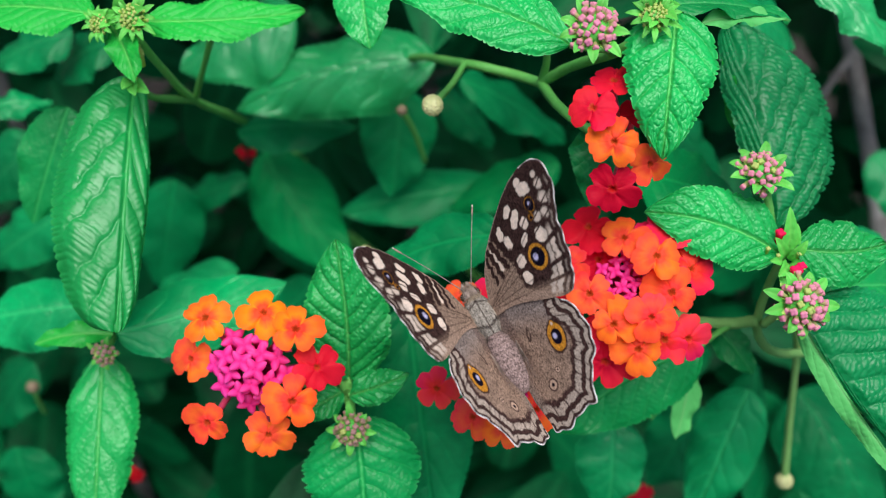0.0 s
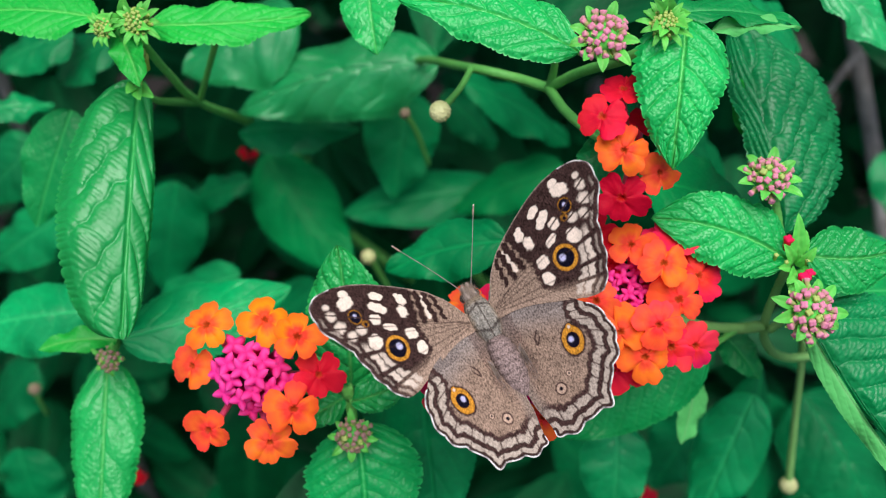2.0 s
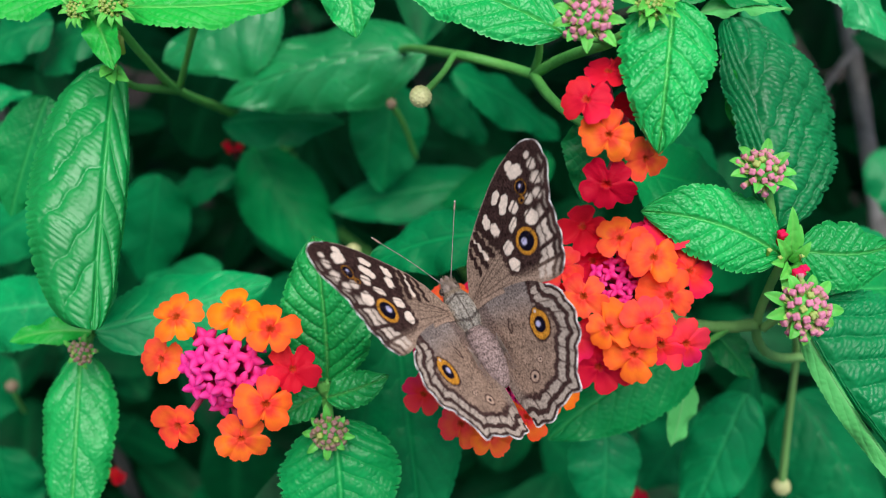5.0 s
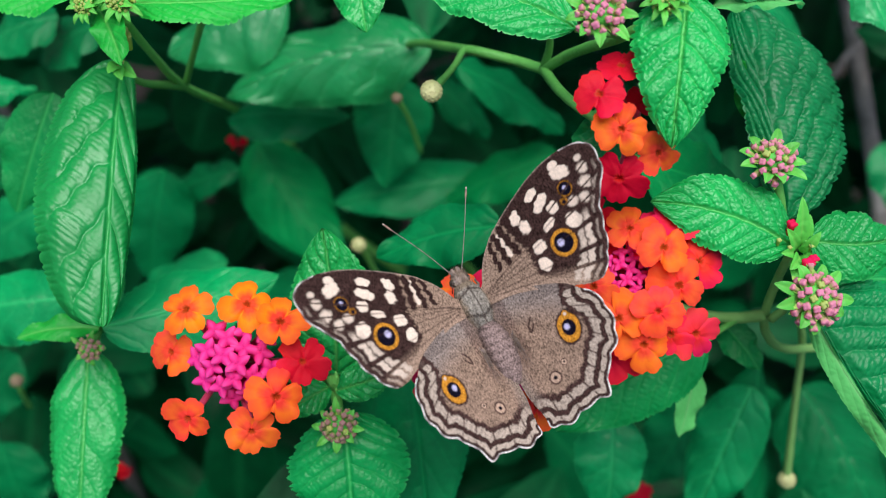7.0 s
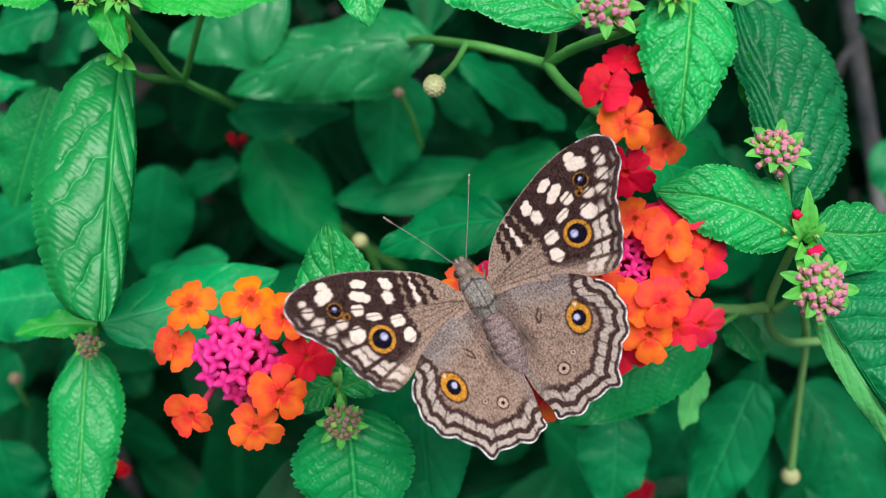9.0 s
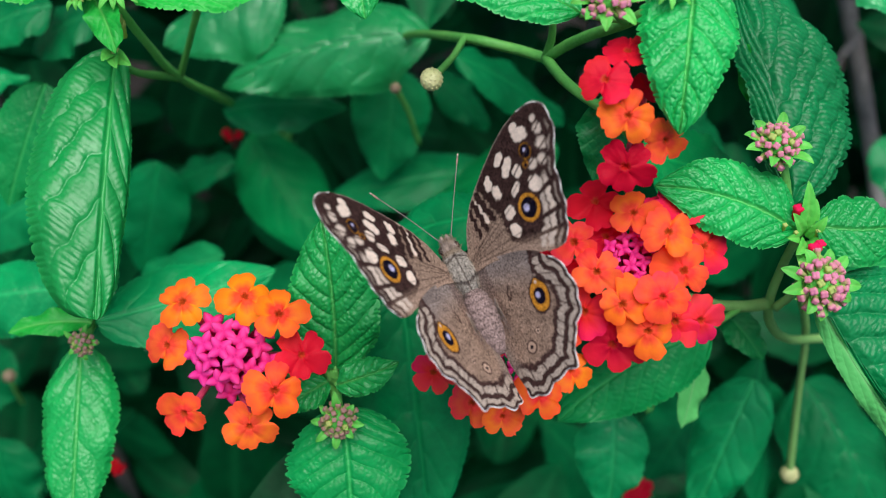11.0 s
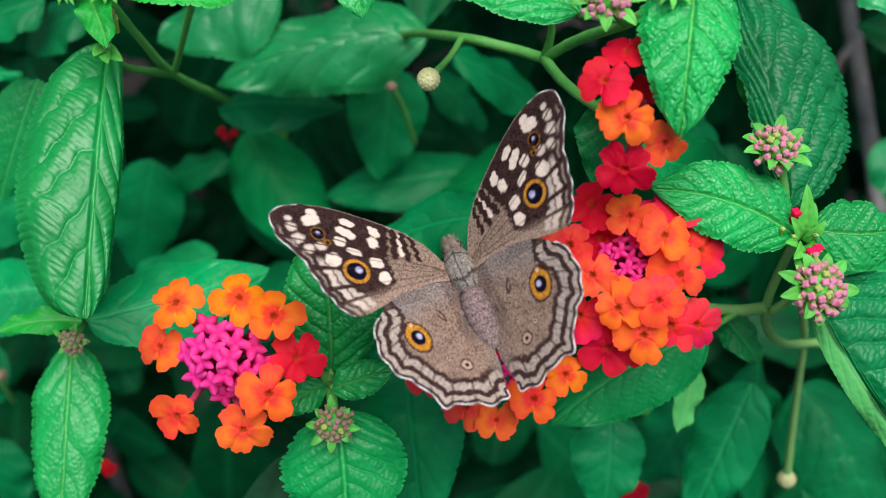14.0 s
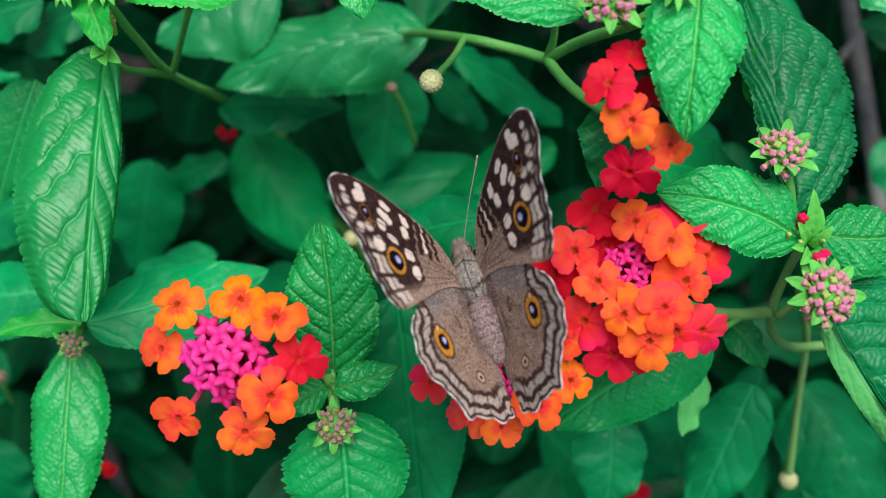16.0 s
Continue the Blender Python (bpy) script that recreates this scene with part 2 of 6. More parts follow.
def wing_material():
    m, nt, b = shader("wing scales")
    a = attr(nt, "pattern")
    co = nt.nodes.new("ShaderNodeTexCoord")
    mp = nt.nodes.new("ShaderNodeMapping")
    mp.inputs["Scale"].default_value = (1.0, 0.6, 1.0)
    nt.links.new(co.outputs["Object"], mp.inputs[0])
    grain = node(nt, "ShaderNodeTexNoise", Scale=5400.0, Detail=3.0)
    nt.links.new(mp.outputs[0], grain.inputs["Vector"])
    g = nt.nodes.new("ShaderNodeMapRange")
    g.inputs[1].default_value, g.inputs[2].default_value = 0.3, 0.7
    g.inputs[3].default_value, g.inputs[4].default_value = 0.26, 1.58
    nt.links.new(grain.outputs[0], g.inputs[0])
    bw = nt.nodes.new("ShaderNodeRGBToBW")
    nt.links.new(a.outputs["Color"], bw.inputs[0])
    calm = nt.nodes.new("ShaderNodeMapRange")      # pale scales lie smoother than brown ones
    calm.inputs[1].default_value, calm.inputs[2].default_value = 0.15, 0.45
    calm.inputs[3].default_value, calm.inputs[4].default_value = 0.0, 0.75
    nt.links.new(bw.outputs[0], calm.inputs[0])
    soft = nt.nodes.new("ShaderNodeMix")
    nt.links.new(calm.outputs[0], soft.inputs[0])
    nt.links.new(g.outputs[0], soft.inputs[2])
    soft.inputs[3].default_value = 1.0
    vm = nt.nodes.new("ShaderNodeVectorMath")
    vm.operation = "SCALE"
    nt.links.new(a.outputs["Color"], vm.inputs[0])
    nt.links.new(soft.outputs[0], vm.inputs["Scale"])
    nt.links.new(vm.outputs[0], b.inputs["Base Color"])
    b.inputs["Roughness"].default_value = 0.62
    b.inputs["Specular IOR Level"].default_value = 0.02
    bump(nt, b, grain.outputs[0], 0.3, 0.0001)
    tr = nt.nodes.new("ShaderNodeBsdfTranslucent")
    nt.links.new(vm.outputs[0], tr.inputs["Color"])
    ms = nt.nodes.new("ShaderNodeMixShader")
    ms.inputs[0].default_value = 0.15
    nt.links.new(b.outputs[0], ms.inputs[1])
    nt.links.new(tr.outputs[0], ms.inputs[2])
    nt.links.new(ms.outputs[0], nt.nodes["Material Output"].inputs["Surface"])
    return m


WING = wing_material()


# ---- mesh helpers ----
def mesh_of(name, verts, faces, material, smooth=True, attrs=None):
    me = bpy.data.meshes.new(name)
    me.from_pydata(np.asarray(verts, float).tolist(), [], faces if isinstance(faces, list) else faces.tolist())
    me.materials.append(material)
    if smooth:
        me.polygons.foreach_set("use_smooth", np.ones(len(me.polygons), bool))
    for key, values in (attrs or {}).items():
        if values.ndim == 1:
            me.attributes.new(key, "FLOAT", "POINT").data.foreach_set("value", values.astype(np.float32))
        else:
            rgba = np.concatenate([values, np.ones((len(values), 1))], 1).astype(np.float32)
            me.attributes.new(key, "FLOAT_COLOR", "POINT").data.foreach_set("color", rgba.ravel())
    me.update()
    return me


def thing(name, place, label, category, group="", kind=""):
    """An Empty at the base of a thing, at a place of the face."""
    ob = tagged(new(name), label, category, group, kind)
    ob.location = out(place)
    ob.empty_display_size = 0.002
    return ob


def part(name, verts, faces, material, parent, label="", attrs=None, smooth=True):
    """One mesh under a thing or a part, its vertices in millimetres of the face."""
    base = parent
    while base.parent:
        base = base.parent
    shift = np.array(base.location)
    ob = new(name, mesh_of(name, out_all(verts) - shift, faces, material, smooth, attrs))
    ob.parent = parent
    return tagged(ob, label)


def grid_faces(n, m, wrap=False):
    i, j = np.meshgrid(np.arange(n - 1), np.arange(m if wrap else m - 1), indexing="ij")
    k = (j + 1) % m
    return np.stack([i * m + j, i * m + k, (i + 1) * m + k, (i + 1) * m + j], -1).reshape(-1, 4)


def curve_points(pts, steps):
    """A smooth line through points (Catmull-Rom)."""
    p = np.asarray(pts, float)
    p = np.vstack([2 * p[0] - p[1], p, 2 * p[-1] - p[-2]])
    outp = []
    for i in range(1, len(p) - 2):
        for t in np.linspace(0, 1, steps, endpoint=False):
            a, b, c, d = p[i - 1:i + 3]
            outp.append(0.5 * (2 * b + (c - a) * t + (2 * a - 5 * b + 4 * c - d) * t * t + (3 * b - a - 3 * c + d) * t ** 3))
    outp.append(p[-2])
    return np.array(outp)


def tube(pts, radii, sides=10, steps=6, wob=0.0, seed=0):
    """Vertices and faces of a tapered tube with closed ends."""
    c = curve_points(pts, steps) if len(pts) > 2 else np.linspace(pts[0], pts[1], steps + 1)
    r = np.interp(np.linspace(0, 1, len(c)), np.linspace(0, 1, len(radii)), radii)
    tan = np.gradient(c, axis=0)
    tan /= np.linalg.norm(tan, axis=1, keepdims=True) + 1e-12
    ref = np.array([0.31, 0.17, 0.93])
    s = np.cross(tan, ref)
    s /= np.linalg.norm(s, axis=1, keepdims=True)
    q = np.cross(s, tan)
    a = np.linspace(0, 2 * np.pi, sides, endpoint=False)
    rng = np.random.RandomState(seed + 5)
    rr = r[:, None] * (1 + wob * rng.randn(len(c), sides))
    v = c[:, None] + rr[..., None] * (np.cos(a)[None, :, None] * s[:, None] + np.sin(a)[None, :, None] * q[:, None])
    v = v.reshape(-1, 3)
    f = grid_faces(len(c), sides, True).tolist()
    n = len(v)
    v = np.vstack([v, c[:1], c[-1:]])
    for j in range(sides):
        f.append([(j + 1) % sides, j, n])
        f.append([(len(c) - 1) * sides + j, (len(c) - 1) * sides + (j + 1) % sides, n + 1])
    return v, f


def ball(centre, radii, axis=(0, 0, 1), rings=12, sides=16, rough=0.0, seed=0):
    """An uneven egg: radii across and along the axis."""
    n = unit(axis)
    s = unit(np.cross(n, (0.3, 0.9, 0.2)))
    q = np.cross(n, s)
    th = np.linspace(0.02, np.pi - 0.02, rings)
    a = np.linspace(0, 2 * np.pi, sides, endpoint=False)
    rng = np.random.RandomState(seed + 11)
    k = 1 + rough * rng.randn(rings, sides)
    x = (np.sin(th)[:, None] * radii[0] * np.cos(a)) * k
    y = (np.sin(th)[:, None] * radii[0] * np.sin(a)) * k
    z = (np.cos(th)[:, None] * radii[1]) * k
    v = np.asarray(centre) + x[..., None] * s + y[..., None] * q + z[..., None] * n
    return v.reshape(-1, 3), grid_faces(rings, sides, True).tolist() + [list(range(sides))[::-1], list(range((rings - 1) * sides, rings * sides))]


def join(pieces):
    vs, fs, n = [], [], 0
    for v, f in pieces:
        vs.append(v)
        fs += [[i + n for i in face] for face in (f if isinstance(f, list) else f.tolist())]
        n += len(v)
    return np.vstack(vs), fs


# ---- leaves ----
def cells(a, b, seed):
    """Irregular cells over a plane: each point's nearness to its cell's edge, and its cell's own height."""
    ia, ib = np.floor(a), np.floor(b)
    near, second, tall = np.full(a.shape, 9.0), np.full(a.shape, 9.0), np.zeros(a.shape)
    for da in (-1, 0, 1):
        for db in (-1, 0, 1):
            ca, cb = ia + da, ib + db
            h1 = np.mod(np.sin(ca * 127.1 + cb * 311.7 + seed) * 43758.5453, 1)
            h2 = np.mod(np.sin(ca * 269.5 + cb * 183.3 + seed) * 43758.5453, 1)
            d = np.hypot(a - ca - 0.12 - 0.76 * h1, b - cb - 0.12 - 0.76 * h2)
            closer = d < near
            second = np.where(closer, near, np.minimum(second, d))
            tall = np.where(closer, 0.55 + 0.45 * np.mod(h1 * 7 + h2 * 3, 1), tall)
            near = np.where(closer, d, near)
    return second - near, tall


def leaf_surface(base, tip, width, face, bend, bow, fold, curl, quilt, n, m, seed, veins=8, teeth=0.05, left=1.0, right=1.0, wave=0.0, shape=(0.52, 0.80), sec=0.30, net=0.12, pebble=0.0, ridge=0.24, slant=0.26, fine=0.24, warp=0.0, roll=0.0):
    rng = np.random.RandomState(seed)
    base, tip = np.asarray(base, float), np.asarray(tip, float)
    axis = tip - base
    length = np.linalg.norm(axis)
    t0 = axis / length
    nf = np.asarray(face, float)
    nf = unit(nf - t0 * (nf @ t0))
    sf = np.cross(t0, nf)
    s = np.linspace(0, 1, n)
    ctrl = (base + tip) / 2 + nf * bend * 2 + sf * bow * 2
    c = ((1 - s) ** 2)[:, None] * base + (2 * s * (1 - s))[:, None] * ctrl + (s ** 2)[:, None] * tip
    tan = np.gradient(c, axis=0)
    tan /= np.linalg.norm(tan, axis=1, keepdims=True)
    side = np.cross(tan, nf)
    side /= np.linalg.norm(side, axis=1, keepdims=True)
    nor = np.cross(side, tan)
    prof = np.clip(s, 0, 1) ** shape[0] * (1 - s) ** shape[1]
    prof = prof / prof.max() * (1 - 0.03 * np.sin(9 * s + rng.rand() * 6))
    prof[0] = prof[1] * 0.25
    hw = prof * width / 2
    t = np.linspace(-1, 1, m)
    S, Tt = np.meshgrid(s, t, indexing="ij")
    at_ = np.abs(Tt)
    nt = max(10, int(length / 1.15))
    tooth = 1 - np.mod(S * nt + 0.3 * np.sin(S * 31 + seed) + 0.2 * np.sin(S * 77 + seed + np.sign(Tt)), 1.0)
    tooth = np.sqrt(np.clip(1 - (2 * tooth - 1) ** 2, 0, 1)) - 0.5
    edge = 1 + teeth * 2 * tooth * at_ ** 8 * np.clip((1.02 - S) * 4, 0, 1)
    x = Tt * hw[:, None] * edge * np.where(Tt < 0, left, right)
    ph = (S - slant * at_ ** 1.2 + 0.008 * np.sin(7 * S + 3 * np.sign(Tt) + seed)) * veins + np.where(Tt > 0, 0.35, 0)
    # veins wander a little, so that no two run quite alike
    ph = ph + warp * (0.5 * np.sin(5.3 * S + 0.42 * x + seed) + 0.32 * np.sin(12.7 * S - 0.65 * x + seed * 2) + 0.2 * np.sin(1.9 * x + 21 * S))
    sv = np.abs(np.sin(np.pi * ph))
    # raised cells between the small veins: long wrinkles, or pebbles the more there is of them
    drift = 0.22 * np.sin(S * 23 + x * 0.5 + seed) + 0.12 * np.sin(S * 51 - x * 0.9 + seed * 2) + 0.06 * np.sin(x * 4.3 + S * 90)
    lean = slant * length / (width / 2)
    true = math.sqrt(1 + lean * lean)
    step = length / veins / true
    across = ph * step / (pebble * 0.72 + (1 - pebble) * step) + drift * (0.3 + 0.7 * pebble)
    outward = (np.abs(x) + lean * S * length) / true / (0.86 - 0.14 * pebble) + np.where(Tt > 0, 40.3, 0) + 0.25 * np.sin(across * 1.3 + seed)
    gap, height = cells(across, outward, seed)
    fine = fine * (pebble + (1 - pebble) * np.clip(at_ * 2.4, 0.25, 1)) * np.clip(np.where(Tt < 0, left, right), 0.3, 1)
    rough_amp = 0.70 + 0.30 * np.sin(ph * 1.9 + seed) * np.cos(x * 0.55 + seed * 0.3 + S * 5)
    raised = (1 - (1 - np.clip(gap / 0.80, 0, 1)) ** 2.2) * height
    h = quilt * (ridge * sv ** 0.4 + fine * rough_amp * raised) * np.clip(at_ * 14, 0.3, 1) * np.clip((1 - at_) * 8, 0.2, 1)
    mid = np.exp(-(x / 0.34) ** 2)
    h = h - min(quilt, 0.2) * 0.8 * mid
    bigw = wave * np.sin(2 * np.pi * (S * 2.3 + rng.rand())) * at_ ** 2 * np.sign(Tt) + wave * 0.6 * np.sin(2 * np.pi * (S * 3.7 + rng.rand())) * at_ ** 2
    z = np.abs(x) * math.tan(radians(fold)) - curl * (x ** 2) / max(width / 2, 1e-6) + h + bigw - roll * width * np.clip((at_ - 0.68) / 0.32, 0, 1) ** 2 * np.where(np.where(Tt < 0, left, right) >= 1, 1, 0.3)
    # the half-cross section keeps its length while it folds
    kx = math.cos(radians(fold))
    v = c[:, None] + (x * kx)[..., None] * side[:, None] + (z * kx)[..., None] * nor[:, None]
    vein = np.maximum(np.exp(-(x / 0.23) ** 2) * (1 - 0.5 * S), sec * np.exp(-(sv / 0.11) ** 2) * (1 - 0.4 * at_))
    # small-vein grooves take the vein colour; on the mature leaf that paints shade
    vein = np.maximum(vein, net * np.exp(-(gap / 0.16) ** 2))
    vein = np.maximum(vein, 0.35 * np.clip((at_ - 0.965) / 0.035, 0, 1))
    return v.reshape(-1, 3), grid_faces(n, m), np.clip(vein, 0, 1).ravel()


leaf_count = [0]


def leaf(parent, base, tip, width, face=(0, 0.2, 1), bend=1.5, bow=0.0, fold=8, curl=0.25, quilt=0.32, mat=None, n=190, m=84,
         left=1.0, right=1.0, wave=0.5, stalk=None, label="", teeth=0.04, shape=(0.52, 0.80), sec=0.30, net=0.12, pebble=0.0, ridge=0.24, veins=8, slant=0.26, fine=0.24, warp=0.1, roll=0.0):
    leaf_count[0] += 1
    v, f, vein = leaf_surface(base, tip, width, face, bend, bow, fold, curl, quilt, n, m, leaf_count[0] * 7, veins, teeth, left, right, wave, shape, sec, net, pebble, ridge, slant, fine, warp, roll)
    ob = part("leaf", v, f, mat or LEAF, parent, label, {"vein": vein})
    if stalk is not None:
        v, f = tube([stalk, (np.asarray(stalk) + np.asarray(base)) / 2 - np.array((0, 0, 0.4)), base], [0.65, 0.5, 0.4], 8, 4)
        part("petiole", v, f, STEM, ob, "", {"vein": np.zeros(len(v))})
    return ob


def stem(parent, pts, radii, mat=None, name="stem", label="", wob=0.02, sides=12):
    v, f = tube(pts, radii, sides, 8, wob, len(pts))
    return part(name, v, f, mat or STEM, parent, label, {"vein": np.zeros(len(v))})


def bract(parent, base, tip, width, mat=None, face=(0, 0, 1), bend=0.6):
    leaf_count[0] += 1
    v, f, vein = leaf_surface(base, tip, width, face, bend, 0, 18, 0.2, 0.08, 18, 9, leaf_count[0] * 7, 4, 0.0)
    return part("bract", v, f, mat or BRACT, parent, "", {"vein": vein * 0.5})


# ---- florets and buds ----
def floret_surface(radius, lobes, seed, cup):
    """A corolla about the origin, facing +z: joined lobes round a sunken throat."""
    rng = np.random.RandomState(seed)
    na, nr = 72, 14
    a = np.linspace(0, 2 * np.pi, na, endpoint=False)
    centres = np.arange(lobes) * 2 * np.pi / lobes + rng.uniform(-0.2, 0.2, lobes)
    sizes = rng.uniform(0.80, 1.08, lobes)
    sizes[rng.randint(lobes)] *= 1.10
    d = np.angle(np.exp(1j * (a[:, None] - centres[None])))
    k = np.argmin(np.abs(d), 1)
    dd = np.abs(d[np.arange(na), k]) / (np.pi / lobes)
    rim = sizes[k] * (0.54 + 0.46 * np.clip(1 - dd ** 3.0, 0, 1) ** 0.5)
    rim *= 1 - 0.10 * np.exp(-(dd / 0.12) ** 2) * rng.rand(lobes)[k] + 0.018 * rng.randn(na)
    tilt = rng.uniform(-0.65, 0.30, lobes)[k]
    twist = rng.uniform(-0.5, 0.5, lobes)[k]
    r = np.linspace(0.02, 1, nr)
    R, A = np.meshgrid(r, a, indexing="ij")
    sgn = np.sign(d[np.arange(na), k])
    z = -0.34 * np.exp(-(R / 0.075) ** 2) + cup * R ** 2 + tilt[None] * np.clip(R - 0.35, 0, 1) * (1 - dd[None] ** 2)
    z += twist[None] * (sgn * dd * (1 - dd ** 3))[None] * R ** 2 + 0.05 * np.exp(-((R - 0.2) / 0.07) ** 2)
    z -= 0.09 * (dd[None] ** 3) * np.clip(R * 2, 0, 1) + 0.22 * np.clip(R - 0.8, 0, 1) ** 1.3 * 2
    z += 0.02 * np.sin(A * 9 + seed) * R
    rr = R * rim[None] * radius
    v = np.stack([rr * np.cos(A), rr * np.sin(A), z * radius * 0.55], -1).reshape(-1, 3)
    f = grid_faces(nr, na, True).tolist() + [list(range(na))[::-1]]
    flush = np.clip(rng.uniform(-0.5, 0.9, lobes), 0, 1)[k][None] * np.clip(R * 1.6 - 0.4, 0, 1)
    return v, f, np.clip(R, 0, 1).ravel(), flush.ravel()


FLORETS = [floret_surface(1.0, n, s, c) for n, s, c in ((4, 1, 0.1), (5, 2, 0.0), (4, 3, -0.1), (5, 4, 0.12), (4, 5, 0.0), (4, 6, 0.2), (5, 7, -0.05), (4, 8, 0.25), (5, 9, 0.1), (4, 10, -0.15), (4, 12, 0.05))]


def frame_for(n, spin=0.0):
    n = unit(n)
    s = unit(np.cross((0.05, 1, 0.1), n))
    q = np.cross(n, s)
    c, w = math.cos(spin), math.sin(spin)
    return np.stack([c * s + w * q, -w * s + c * q, n], 1)


def floret(head, heart, place, radius, mat, seed, face=None, label=""):
    """A floret of a flower head, on a tube that runs to the head's heart."""
    place, heart = np.asarray(place, float), np.asarray(heart, float)
    n = unit(unit(place - heart) + np.array((0, 0.2, 1.25))) if face is None else unit(face)
    v, f, tone, flush = FLORETS[seed % len(FLORETS)]
    fr = frame_for(n, seed * 1.7)
    radius *= 1.05
    ob = part("floret", v * radius @ fr.T + place, f, mat, head, label, {"tone": tone, "blush": flush})
    back = place - n * radius * 0.25
    tv, tf = tube([back, back - n * 2.0, back * 0.35 + heart * 0.65, heart], [0.75, 0.5, 0.5, 0.5], 8, 3)
    part("tube", tv, tf, TUBE, ob)
    return ob


def bud_surface():
    """A closed bud about the origin, about to open: a four-pointed star with hollow sides on a tube."""
    na, nr = 32, 8
    a = np.linspace(0, 2 * np.pi, na, endpoint=False)
    r = np.linspace(0.03, 1, nr)
    R, A = np.meshgrid(r, a, indexing="ij")
    off = np.abs(np.mod(A / (np.pi / 2) + 0.5, 1) - 0.5) * 2
    horn = (1 - off) ** 1.25
    rim = 0.58 + 0.58 * horn
    x, y = R * rim * np.cos(A), R * rim * np.sin(A)
    z = 0.16 * (1 - R ** 4) + 0.10 * horn * R - 0.10 * np.exp(-(R / 0.2) ** 2) - 0.10 * (1 - horn) * R ** 4
    v1 = np.stack([x, y, z], -1).reshape(-1, 3)
    under = np.stack([x[-1] * 0.88, y[-1] * 0.88, z[-1] - 0.5], -1)
    skirt = np.stack([0.40 * np.cos(a), 0.40 * np.sin(a), np.full(na, -1.2)], -1)
    low = np.stack([0.30 * np.cos(a), 0.30 * np.sin(a), np.full(na, -4.2)], -1)
    v = np.vstack([v1, under, skirt, low])
    f = grid_faces(nr + 3, na, True).tolist() + [list(range(na))[::-1]]
    top = np.clip(0.50 + 0.5 * R * horn + 0.12 * horn, 0, 1)
    tone = np.concatenate([top.ravel(), np.full(na, 0.42), np.full(na, 0.22), np.full(na, 0.05)])
    return v, f, tone


BUD = bud_surface()


def knob_surface():
    """A small square-tipped bud of the unopened heads: four lobes folded together over a paler neck."""
    na, nr = 16, 6
    a = np.linspace(0, 2 * np.pi, na, endpoint=False)
    r = np.linspace(0.03, 1, nr)
    R, A = np.meshgrid(r, a, indexing="ij")
    rim = 0.94 / (np.abs(np.cos(A)) ** 4 + np.abs(np.sin(A)) ** 4) ** (1 / 4)
    seam = np.exp(-((np.mod(A / (np.pi / 2) + 0.5, 1) - 0.5) / 0.16) ** 2)
    rim = rim * (1 - 0.14 * seam)
    x, y = np.sin(R * 1.45) * rim * np.cos(A), np.sin(R * 1.45) * rim * np.sin(A)
    z = np.cos(R * 1.45) * 0.62 - 0.22 * np.exp(-(R / 0.3) ** 2) - 0.14 * seam * R
    v1 = np.stack([x, y, z], -1).reshape(-1, 3)
    neck = np.stack([0.74 * np.cos(a), 0.74 * np.sin(a), np.full(na, -0.9)], -1)
    low = np.stack([0.55 * np.cos(a), 0.55 * np.sin(a), np.full(na, -3.0)], -1)
    tone = np.concatenate([np.clip(0.98 - 0.20 * R ** 2 - 0.18 * seam * R, 0, 1).ravel(), np.full(na, 0.36), np.full(na, 0.0)])
    return np.vstack([v1, neck, low]), grid_faces(nr + 2, na, True).tolist() + [list(range(na))[::-1]], tone


KNOB = knob_surface()


def bud(head, heart, place, radius, mat, spin, shape, name="bud"):
    place, heart = np.asarray(place, float), np.asarray(heart, float)
    v, f, tone = shape
    fr = frame_for(place - heart, spin)
    return part(name, v * radius @ fr.T + place, f, mat, head, "", {"tone": tone})


